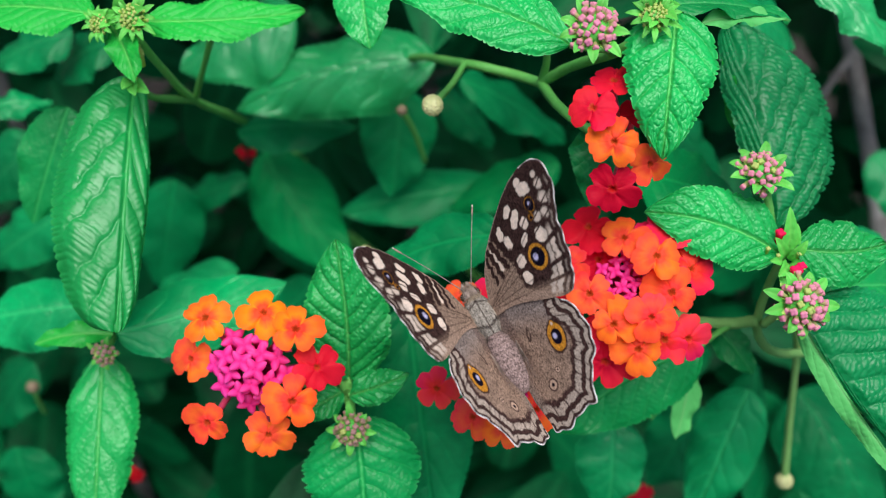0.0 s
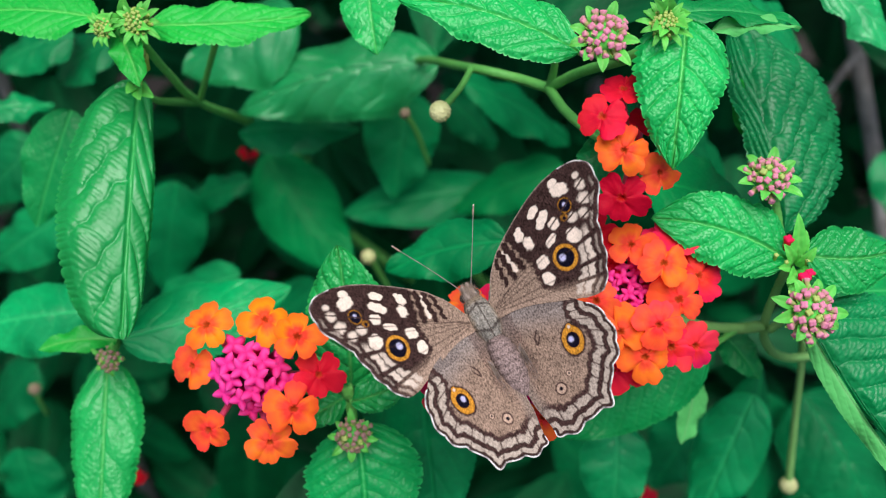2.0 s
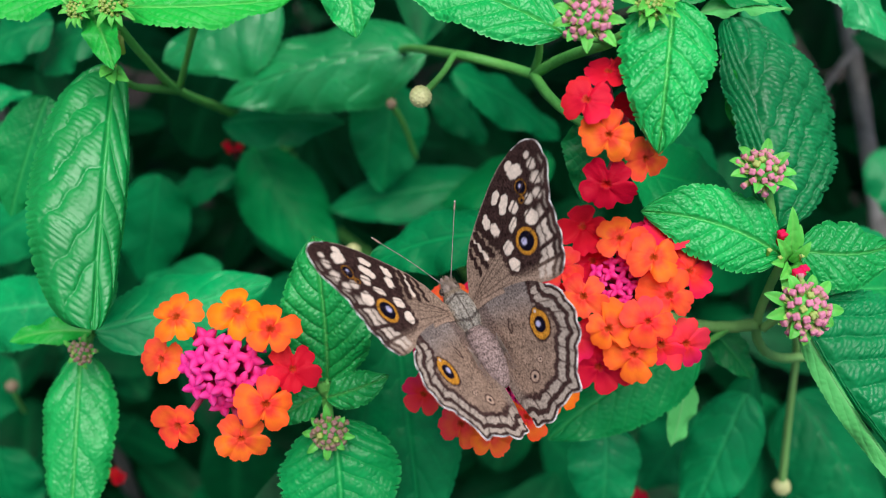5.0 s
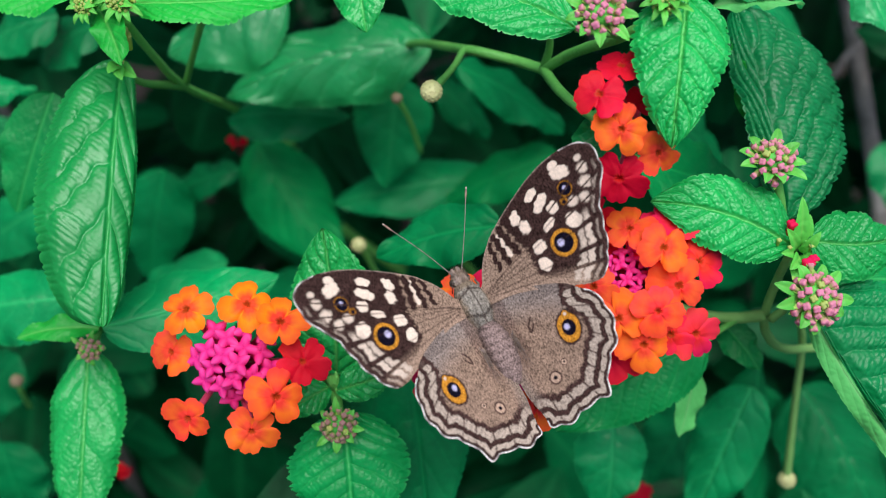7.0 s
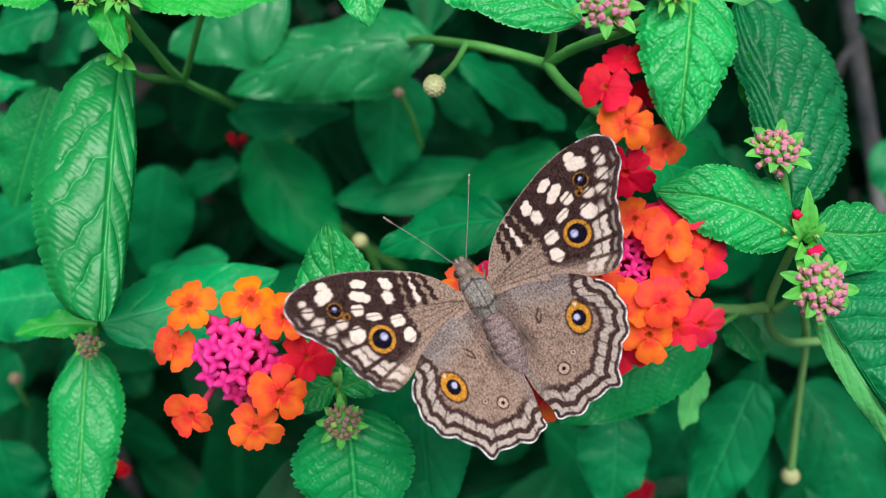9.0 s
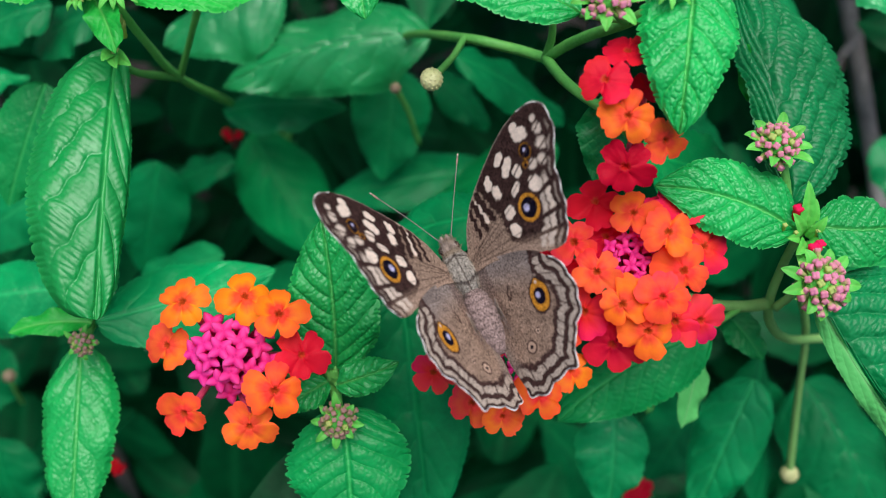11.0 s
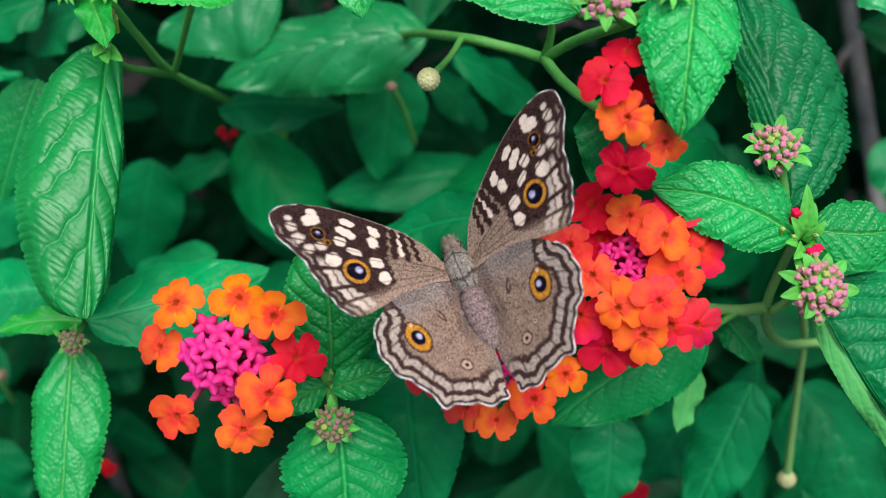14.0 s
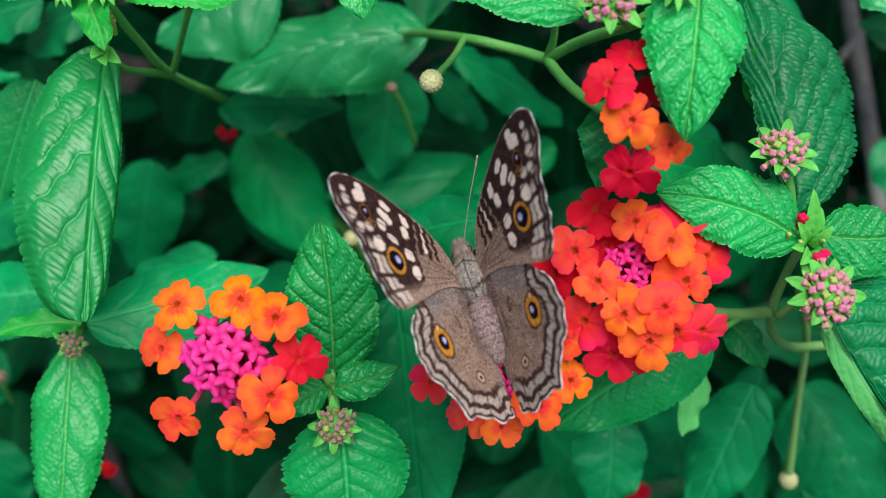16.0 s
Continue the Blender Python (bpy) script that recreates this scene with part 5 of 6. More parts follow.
v, f = lathe_body([(8.3, 0.9, 0.4), (7.5, 1.55, 0.5), (5.6, 2.15, 0.7), (3.6, 2.1, 0.7), (2.0, 1.45, 0.5), (1.0, 1.1, 0.4)], 72, 0.0, 1)
thorax = body_part("thorax", v, f, WING, butterfly, "slate grey thorax with tan hair and dark lines", body_pattern(v, (0.238, 0.214, 0.188), (0.200, 0.147, 0.104), (0.05, 0.036, 0.032), "thorax"))
THORAX_LINE = [(9.2, 0.9, 0.5), (8.0, 1.15, 0.45), (7.2, 1.6, 0.5), (5.6, 2.15, 0.7), (3.6, 2.1, 0.7), (1.4, 1.25, 0.5)]
SHOULDER = ((0.0, 0.26), (0.74, 1.0))
for mat, seed, many, long, arcs in ((FUZZ_GREY, 1, 110, 0.8, ((0.30, 0.70),)), (HAIR_PALE, 2, 30, 1.0, ((0.3, 0.7),)), (HAIR_TAN, 7, 300, 1.1, SHOULDER),
                                    (HAIR_DARK, 8, 120, 1.0, ((0.22, 0.33), (0.67, 0.78)))):
    v, f = hair(THORAX_LINE, 0.5, many, long, seed, (0, -1.7, -0.1), 0.03, arcs)
    body_part("hair", v, f, mat, thorax)
# dark tufts where the wings and the abdomen join
v, f = hair([(1.9, 1.5, 0.5), (1.1, 1.3, 0.4)], 0.5, 170, 1.0, 12, (0, -0.6, 0.1), 0.035)
body_part("hair", v, f, HAIR_DARK, thorax)
v, f = hair([(9.9, 0.5, 0.5), (9.0, 1.1, 0.5), (7.4, 1.35, 0.5)], 0.5, 260, 0.95, 17, (0, 1.0, 0.1), 0.035)
body_part("hair", v, f, HAIR_TAN, thorax, "tan ruff of hair behind the head")
v, f = hair([(9.9, 0.5, 0.5), (9.0, 1.1, 0.5), (7.4, 1.35, 0.5)], 0.5, 40, 0.9, 18, (0, 0.8, 0.1), 0.03)
body_part("hair", v, f, HAIR_DARK, thorax)
rings = []
for i in range(60):
    s = i / 59
    y = 1.8 - 9.0 * s
    k = 0.07 + 0.93 * s
    r = 2.35 * (1 - abs(2 * k - 1) ** 2.4) ** 0.6 * (1 - 0.10 * s) * (1 + 0.035 * math.cos(2 * math.pi * s * 7.5))
    rings.append((y, r, 0.75 - 0.6 * s * s))
rings = rings[::2]
v, f = lathe_body(rings, 60, 0.0, 2)
abdomen = body_part("abdomen", v, f, WING, butterfly, "mauve brown ringed abdomen", body_pattern(v, (0.222, 0.158, 0.150), (0.105, 0.070, 0.060), (0.05, 0.034, 0.03), "abdomen"))
for mat, seed, many, long in ((HAIR_MAUVE, 4, 130, 0.5), (HAIR_DARK, 6, 60, 0.5)):
    v, f = hair(rings, 0.5, many, long, seed, (0, -2.2, -0.2), 0.024)
    body_part("hair", v, f, mat, abdomen)
v, f = lathe_body([(9.9, 0.35, 0.5), (9.3, 0.95, 0.5), (8.5, 1.2, 0.5), (7.8, 0.8, 0.5)], 20, 0.03, 3)
head = body_part("head", v, f, FUZZ, butterfly)
ANTENNAE = []
for s in (-1, 1):
    v, f = ball((s * 0.95, 8.7, 0.55), (0.62, 0.55), (s, 0.3, 0.3), 10, 14)
    body_part("eye", v, f, EYE, head, "dark compound eye")
    v, f = tube([(s * 0.3, 9.2, 0.6), (s * 0.42, 9.9, 0.8), (s * 0.36, 10.5, 0.95)], [0.34, 0.36, 0.12], 8, 4)
    body_part("palp", v, f, FUZZ, head)
    tip = np.array((s * 6.0, 18.6, 3.2))
    root = np.array((s * 0.45, 9.2, 0.9))
    v, f = tube([root, root * 0.5 + tip * 0.5 + np.array((0, 0, 0.5)), tip], [0.07, 0.055, 0.06], 8, 8)
    ant = body_part("antenna", v - root, f, ANTENNA, butterfly, "thin grey antenna with a pale-tipped club")
    d = unit(tip - root)
    v, f = ball(tip, (0.15, 0.8), d, 10, 10)
    body_part("club", v - root, f, CLUB, ant, "dark club")
    v, f = ball(tip + d * 0.72, (0.12, 0.2), d, 8, 8)
    body_part("club_tip", v - root, f, HAIR_PALE, ant, "pale tip")
    ANTENNAE.append((ant, s, root * 0.001))
    for y0, dx, dy in ((6.0, 4.2, 3.2), (3.2, 4.6, -2.2)):
        v, f = tube([(s * 1.2, y0, -0.6), (s * dx * 0.6, y0 + dy * 0.4, -0.8), (s * dx * 0.8, y0 + dy * 0.8, -3.2), (s * dx, y0 + dy, -5.2)], [0.22, 0.2, 0.14, 0.1], 8, 5)
        body_part("leg", v, f, FUZZ, butterfly)
v, f = tube([(0, 9.5, 0.2), (0, 10.2, -1.4), (0.3, 9.6, -3.5), (0.2, 8.6, -5.2)], [0.12, 0.1, 0.08, 0.06], 8, 6)
body_part("proboscis", v, f, EYE, head)

# wing outlines in the wing's plane: x out from the hinge, y forward
CREAM = np.array((0.71, 0.575, 0.485))
DARK = np.array((0.040, 0.021, 0.019))
TAWNY = np.array((0.256, 0.174, 0.132))
RUST = np.array((0.46, 0.185, 0.022))
INK = np.array((0.006, 0.005, 0.012))
PUPIL = np.array((0.46, 0.43, 0.64))


def closed_line(pts, steps=24):
    p = np.asarray(pts, float)
    n = len(p)
    o = []
    for i in range(n):
        a, b, c, d = p[(i - 1) % n], p[i], p[(i + 1) % n], p[(i + 2) % n]
        for t in np.linspace(0, 1, steps, endpoint=False):
            o.append(0.5 * (2 * b + (c - a) * t + (2 * a - 5 * b + 4 * c - d) * t * t + (3 * b - a - 3 * c + d) * t ** 3))
    return np.array(o)


def resample(line, n):
    seg = np.linalg.norm(np.diff(np.vstack([line, line[:1]]), axis=0), axis=1)
    s = np.concatenate([[0], np.cumsum(seg)])
    u = np.linspace(0, s[-1], n, endpoint=False)
    cl = np.vstack([line, line[:1]])
    return np.stack([np.interp(u, s, cl[:, 0]), np.interp(u, s, cl[:, 1])], 1)


def blot(xy, c, rx, ry, ang=0.0, soft=0.13, rag=0.13, power=2.2):
    """How far points lie inside a spot with a slightly ragged edge."""
    d = xy - np.asarray(c)
    a = radians(ang)
    u = (d[:, 0] * math.cos(a) + d[:, 1] * math.sin(a)) / rx
    w = (-d[:, 0] * math.sin(a) + d[:, 1] * math.cos(a)) / ry
    r = (np.abs(u) ** power + np.abs(w) ** power) ** (1 / power) + rag * wobble(xy, 2.2, c[0] * 3)
    return 1 - smooth(1 - soft, 1 + soft, r)


def eyespot(col, xy, c, r, ang=0.0, stretch=1.0, pupil=(0.12, 0.05), ring=1.0, core=0.74, nub=None):
    d = xy - np.asarray(c)
    a = radians(ang)
    u = d[:, 0] * math.cos(a) + d[:, 1] * math.sin(a)
    w = (-d[:, 0] * math.sin(a) + d[:, 1] * math.cos(a)) / stretch
    q = np.hypot(u, w) / r + 0.02 * wobble(xy, 2.0, 1.0)
    k = np.hypot(u, w) / r
    if nub is not None:
        m = (d - np.asarray(nub)) / (0.30 * r)
        q = np.minimum(q, 0.55 + 0.45 * np.hypot(m[:, 0], m[:, 1]))
    col = paint(col, 1 - smooth(1.05, 1.26, q + 0.05 * wobble(xy, 4.0, 2.0)), DARK)
    col = paint(col, 1 - smooth(0.96, 1.04, q), RUST * ring)
    col = paint(col, (1 - smooth(0.80, 1.0, q)) * smooth(0.62, 0.75, q) * 0.5, np.array((0.52, 0.245, 0.03)) * ring)
    k = np.hypot(u, w * (stretch * 0.5 + 0.5)) / r
    col = paint(col, 1 - smooth(core - 0.05, core + 0.04, k), INK)
    p = np.hypot(d[:, 0] - pupil[0] * r * 2, d[:, 1] - pupil[1] * r * 2) / r
    if nub is not None:
        col = paint(col, 1 - smooth(0.10, 0.20, np.hypot(d[:, 0] - nub[0], d[:, 1] - nub[1]) / r), CREAM * 0.8)
    return paint(col, 1 - smooth(0.16, 0.36, p), PUPIL)


def line_mark(xy, a, b, width, soft=0.5):
    a, b = np.asarray(a, float), np.asarray(b, float)
    d = b - a
    t = np.clip(((xy - a) @ d) / (d @ d), 0, 1)
    q = np.linalg.norm(xy - (a + t[:, None] * d), axis=1)
    return 1 - smooth(width * (1 - soft), width * (1 + soft), q)


def edge_distance(xy, line):
    out_d = np.empty(len(xy))
    for i in range(0, len(xy), 4000):
        out_d[i:i + 4000] = np.sqrt(((xy[i:i + 4000, None] - line[None]) ** 2).sum(-1).min(1))
    return out_d


FORE = closed_line([(0.2, 5.9), (1.18, 6.65), (2.58, 8.74), (4.96, 10.97), (7.74, 12.46), (10.61, 13.69), (13.96, 14.80), (17.03, 15.35), (19.87, 15.33), (22.31, 14.66), (23.25, 13.78), (23.52, 12.25), (23.26, 10.70),
                    (22.56, 9.38), (21.30, 7.99), (20.46, 6.65), (19.77, 5.05), (19.18, 3.28), (18.21, 1.34), (17.02, -0.26), (15.80, -1.05), (13.90, -0.81), (12.00, 0.16), (8.6, 1.7), (4.2, 3.2), (0.6, 3.9)])
HIND = closed_line([(0.3, 4.2), (3.4, 3.9), (7.6, 2.6), (11.0, 0.9), (12.64, -0.76), (13.65, -1.68), (14.23, -3.19), (14.38, -5.12), (14.08, -6.71), (13.20, -8.50), (11.58, -9.93), (10.30, -11.13), (9.57, -12.57), (8.74, -13.93), (6.88, -13.72),
                    (5.00, -14.02), (2.89, -14.60), (1.14, -14.24), (-0.07, -13.68), (-0.11, -12.43), (-0.9, -9.0), (-1.0, -5.0), (-0.5, -1.5)])


def scallop(line, centre, start, end, waves, depth):
    """Shallow scallops along a stretch of an outline."""
    n = len(line)
    i = np.arange(n)
    t = (i - start * n) / ((end - start) * n)
    on = (t > 0) & (t < 1)
    d = line - centre
    d /= np.linalg.norm(d, axis=1, keepdims=True)
    amp = np.where(on, depth * (np.abs(np.sin(np.pi * waves * t)) - 0.5) * np.sin(np.pi * np.clip(t, 0, 1)) ** 0.3, 0)
    return line + d * amp[:, None]


def fore_pattern(xy, line, lo, hi):
    """Colours of the upper side of a forewing."""
    n = len(line)
    margin = edge_distance(xy, line[int(n * lo):int(n * hi)])
    costa = edge_distance(xy, line[int(n * 0.03):int(n * 0.34)])
    col = np.tile(DARK, (len(xy), 1)) * (1 + 0.25 * wobble(xy, 1.2, 3))[:, None]
    # tawny base, ragged against the dark middle
    brow = np.array([(14.28, -1.01), (11.14, 1.48), (8.74, 3.39), (8.91, 6.11), (9.13, 8.22), (8.31, 11.57), (7.69, 12.54)])
    limit = np.interp(xy[:, 1], brow[:, 1], brow[:, 0])
    q = xy[:, 0] - limit + 0.35 * wobble(xy, 2.6, 2)
    base = 1 - smooth(-0.2, 0.35, q)
    col = paint(col, base, TAWNY)
    hind_side = line_mark(xy, (3, 3.0), (15.26, -0.58), 1.5, 0.6)
    col = paint(col, hind_side * 0.85, TAWNY * 1.25)
    # cell bars
    cream_bar = line_mark(xy, (6.46, 10.65), (6.80, 7.81), 0.34, 0.3)
    col = paint(col, cream_bar, CREAM * 0.95)
    for a, b, w in (((8.39, 11.93), (9.35, 8.11), 0.72), ((6.97, 11.51), (7.88, 7.55), 0.50), ((5.90, 11.02), (6.01, 7.12), 0.44), ((4.77, 10.42), (4.55, 6.95), 0.34)):
        p = xy.copy()
        p[:, 0] += 0.16 * np.sin(xy[:, 1] * 4.2 + a[0]) + 0.08 * np.sin(xy[:, 1] * 9 + a[0])
        col = paint(col, line_mark(p, a, b, w, 0.3), DARK * 0.8)
    for c, rx, ry, g in (((9.74, 11.28), 0.72, 0.78, 0), ((10.37, 9.63), 0.72, 0.85, 0), ((10.04, 11.96), 0.4, 0.4, 0)):
        col = paint(col, blot(xy, c, rx, ry, g, 0.2, 0.2), CREAM)
    # cream spots
    for c, rx, ry, g in (((18.08, 12.97), 1.35, 0.82, -20), ((17.77, 14.24), 0.75, 0.5, 10), ((13.21, 12.75), 1.05, 0.58, 25), ((13.82, 11.16), 1.40, 0.66, 35), ((14.93, 9.74), 0.82, 0.74, 20),
                         ((13.36, 8.17), 1.05, 0.52, 20), ((10.77, 6.47), 0.95, 0.78, 10), ((10.28, 4.24), 0.80, 0.95, 20), ((16.55, 6.98), 1.05, 1.05, 0)):
        col = paint(col, blot(xy, c, rx, ry, g), CREAM)
    for c, rx, ry, g in (((20.96, 11.79), 0.72, 0.66, 0), ((20.48, 10.05), 0.95, 0.72, -30), ((21.09, 13.18), 0.5, 0.4, 0), ((19.41, 8.52), 0.8, 0.66, -30), ((17.68, 8.95), 0.75, 0.6, 0)):
        col = paint(col, blot(xy, c, rx, ry, g, 0.3) * 0.9, CREAM * 0.92)
    rays = np.array([(23.07, 14.51), (23.61, 12.72), (23.22, 10.60), (22.02, 8.72), (20.17, 5.96), (18.93, 2.52), (17.65, 0.53), (15.22, -1.30)]) - (1.5, 5.0)
    turn = np.arctan2(rays[:, 1], rays[:, 0])
    cell = np.interp(-np.arctan2(xy[:, 1] - 5.0, xy[:, 0] - 1.5), -turn, np.arange(len(turn)))
    bow = np.sin(np.pi * (cell % 1))
    wob = 0.16 * wobble(xy, 2.4, 6)
    low = smooth(3.2, 3.8, cell) * (1 - smooth(6.6, 7.0, cell))
    for inner, outer, gain, tone in ((3.5, 2.7, 0.85, 0.78), (2.45, 1.6, 0.95, 0.84)):
        band = smooth(outer - 0.12, outer + 0.12, margin + wob) * (1 - smooth(inner - 0.2, inner + 0.2, margin + wob))
        col = paint(col, band * low * smooth(0.22, 0.5, bow) * gain, CREAM * tone)
    band = smooth(0.62, 0.8, margin) * (1 - smooth(1.0, 1.2, margin))
    col = paint(col, band * smooth(0.3, 0.6, bow) * 0.55 * smooth(1.0, 1.6, cell) * (1 - smooth(6.7, 7.0, cell)), CREAM * 0.6)
    col = eyespot(col, xy, (13.87, 5.25), 1.78, 0, 1.0, (-0.10, 0.05))
    col = eyespot(col, xy, (17.64, 10.87), 1.02, 0, 1.0, (0.0, 0.06), 0.5, 0.84)
    col = paint(col, blot(xy, (16.67, 9.59), 0.55, 0.5) * 0.8, RUST * 0.6)
    col = paint(col, blot(xy, (16.64, 9.49), 0.25, 0.25), INK)
    # dark veins and margin lines
    for a, b in (((1.5, 5.2), (22.95, 12.69)), ((1.5, 5.2), (22.02, 8.72)), ((1.5, 5.0), (20.17, 5.96)), ((1.5, 4.8), (18.93, 2.52)), ((1.5, 4.5), (17.65, 0.53)), ((2.0, 5.6), (23.04, 10.53))):
        far = smooth(15, 19, np.linalg.norm(xy, axis=1)) * 0.6 + 0.40
        col = paint(col, line_mark(xy, a, b, 0.11, 0.8) * far, DARK)
    w = 0.12 * wobble(xy, 1.4, 5)
    col = paint(col, np.exp(-((margin - 1.25 + w) / 0.22) ** 2) * 0.75, DARK)
    col = paint(col, (1 - smooth(0.45, 0.75, margin + w)) * 0.9, DARK * 1.3)
    fringe = 0.5 + 0.5 * np.sin(np.arctan2(xy[:, 1] - 4, xy[:, 0] - 6) * 46)
    col = paint(col, (1 - smooth(0.06, 0.22, margin)) * (0.15 + 0.75 * fringe), (0.84, 0.81, 0.80))
    col = paint(col, (1 - smooth(0.08, 0.25, costa)) * 0.6, (0.30, 0.24, 0.20))
    return col


def hind_pattern(xy, line, lo, hi):
    """Colours of the upper side of a hindwing: tawny, eyespots, banded margin, and shade painted beside the body."""
    n = len(line)
    rim = line[int(n * lo):int(n * hi)]
    margin = edge_distance(xy, rim)
    col = np.tile(TAWNY * (1.0, 0.985, 0.98), (len(xy), 1)) * (1 + 0.14 * wobble(xy, 0.7, 1))[:, None]
    lead = edge_distance(xy, line[int(n * 0.02):int(n * 0.22)])
    col = paint(col, 1 - smooth(0.6, 5.4, lead), (0.235, 0.19, 0.175))
    rays = np.array([(13.82, -0.65), (13.79, -2.06), (14.34, -3.93), (14.30, -6.10), (13.36, -8.34), (11.24, -10.20), (9.98, -11.83), (7.88, -13.84), (4.79, -14.12), (1.90, -14.41), (-1.04, -13.96)]) - (1.2, 2.2)
    turn = np.unwrap(np.arctan2(rays[:, 1], rays[:, 0]))
    cell = np.interp(-np.arctan2(xy[:, 1] - 2.2, xy[:, 0] - 1.2), -turn, np.arange(len(turn)))
    bow = np.sin(np.pi * (cell % 1))
    m = margin + 0.10 * wobble(xy, 1.9, 4)
    inner_m = m - 0.24 * bow + 0.10 * wobble(xy, 4.0, 9)
    fade = smooth(0.0, 3.0, edge_distance(xy, line[int(n * 0.86):int(n * 0.99)])) * 0.8 + 0.2
    col = paint(col, (1 - smooth(3.25, 3.62, inner_m)) * fade, DARK * 1.3)
    col = paint(col, (1 - smooth(2.60, 2.88, inner_m)) * fade * (0.82 + 0.18 * wobble(xy, 3.0, 2)), CREAM * 0.62)
    vein_w = np.exp(-((bow / 0.18) ** 2))
    col = paint(col, vein_w * (1 - smooth(2.8, 3.3, m)) * 0.85, DARK * 1.5)
    col = paint(col, 1 - smooth(1.72, 1.92, m - 0.12 * bow + 0.08 * wobble(xy, 3.3, 5)), DARK * 1.2)
    col = paint(col, 1 - smooth(1.04, 1.20, m - 0.10 * bow), CREAM * 0.56)
    col = paint(col, vein_w * (1 - smooth(0.95, 1.1, m)) * 0.6, DARK * 1.6)
    col = paint(col, 1 - smooth(0.50, 0.62, m), DARK * 1.1)
    col = paint(col, (1 - smooth(0.07, 0.24, margin + 0.05 * wobble(xy, 5.0, 7))) * (0.25 + 0.7 * bow), (0.86, 0.83, 0.82))
    col = paint(col, np.exp(-((bow / 0.10) ** 2)) * 0.26 * smooth(2.0, 5.0, xy[:, 0] - xy[:, 1]), DARK)
    col = eyespot(col, xy, (8.62, -4.17), 1.52, -15, 1.28, (-0.06, 0.06), 1.0, 0.62, (0.42, 1.72))
    for c, r in (((3.72, -8.72), 0.84), ((5.75, -7.53), 0.42)):
        q = np.linalg.norm(xy - np.asarray(c), axis=1) / r
        col = paint(col, 1 - smooth(0.95, 1.15, q), DARK * 1.6)
        col = paint(col, 1 - smooth(0.72, 0.9, q), TAWNY * 1.7)
        col = paint(col, 1 - smooth(0.22, 0.42, q), INK)
    for a, b in (((4.64, -0.53), (3.84, -1.39)), ((3.84, -1.39), (3.77, -2.12)), ((4.69, -1.44), (3.93, -2.19))):
        col = paint(col, line_mark(xy, a, b, 0.13, 0.6) * 0.9, DARK * 1.2)
    streak = 0.5 + 0.5 * np.sin(np.arctan2(xy[:, 1] - 3.5, xy[:, 0] + 1.5) * 95)
    inner_edge = edge_distance(xy, line[int(n * 0.76):int(n * 0.99)])
    col = paint(col, (1 - smooth(0.6, 3.0, inner_edge)) * streak * 0.5, DARK * 3)
    col = paint(col, (1 - smooth(0.4, 2.2, inner_edge)) * 0.6, (0.26, 0.205, 0.175))
    # contact shade along the body, painted dark on the wing
    hollow = (1 - smooth(2.2, 2.75, xy[:, 0] + 0.25 * wobble(xy, 2.0, 8))) * smooth(-6.5, -4.0, xy[:, 1])
    return paint(col, hollow * 0.4, DARK * 2)


def wing(name, outline, centre, pattern, side, lo, hi, lift, label):
    line = resample(outline, 600)
    nr = 170
    r = np.linspace(0.0, 1, nr + 1)[1:] ** 0.85
    xy = (centre + (line[None] - centre) * r[:, None, None]).reshape(-1, 2)
    col = pattern(xy, line, lo, hi)
    d = np.linalg.norm(xy - centre, axis=1)
    z = lift + 0.022 * d + 0.0016 * d ** 2 * np.sin(np.arctan2(xy[:, 1], xy[:, 0]) * 3) + 0.05 * wobble(xy, 0.9, 2)
    a = np.arctan2(xy[:, 1] - 4.4, xy[:, 0])
    z += 0.05 * np.abs(np.sin(a * 9)) * np.clip(d / 6, 0, 1)
    v = np.stack([side * xy[:, 0], xy[:, 1], z], 1)
    f = grid_faces(nr, len(line), True)
    tip_face = list(range(len(line)))
    f = f if side > 0 else f[:, ::-1]
    faces = f[:, ::-1].tolist() + [tip_face]
    ob = body_part(name, v, faces, WING, butterfly, label, {"pattern": np.clip(col, 0, 1)})
    th = ob.modifiers.new("thickness", "SOLIDIFY")
    th.thickness, th.offset = 0.00006, -1
    return ob


FORE_C, HIND_C = np.array((1.0, 5.0)), np.array((0.8, 2.6))
fore_line = scallop(resample(FORE, 900), FORE_C, 0.37, 0.70, 7, 0.28)
hind_line = scallop(resample(HIND, 900), HIND_C, 0.26, 0.71, 8, 0.40)
FORE_LABEL, HIND_LABEL = "dark forewing with cream spots and orange ringed eyespots", "tawny hindwing with eyespot and banded scalloped margin"
fore_r = wing("forewing", fore_line, FORE_C, fore_pattern, 1, 0.36, 0.71, 0.16, FORE_LABEL)
fore_l = wing("forewing", fore_line, FORE_C, fore_pattern, -1, 0.36, 0.71, 0.16, FORE_LABEL)
hind_r = wing("hindwing", hind_line, HIND_C, hind_pattern, 1, 0.25, 0.70, -0.10, HIND_LABEL)
hind_l = wing("hindwing", hind_line, HIND_C, hind_pattern, -1, 0.25, 0.70, -0.10, HIND_LABEL)
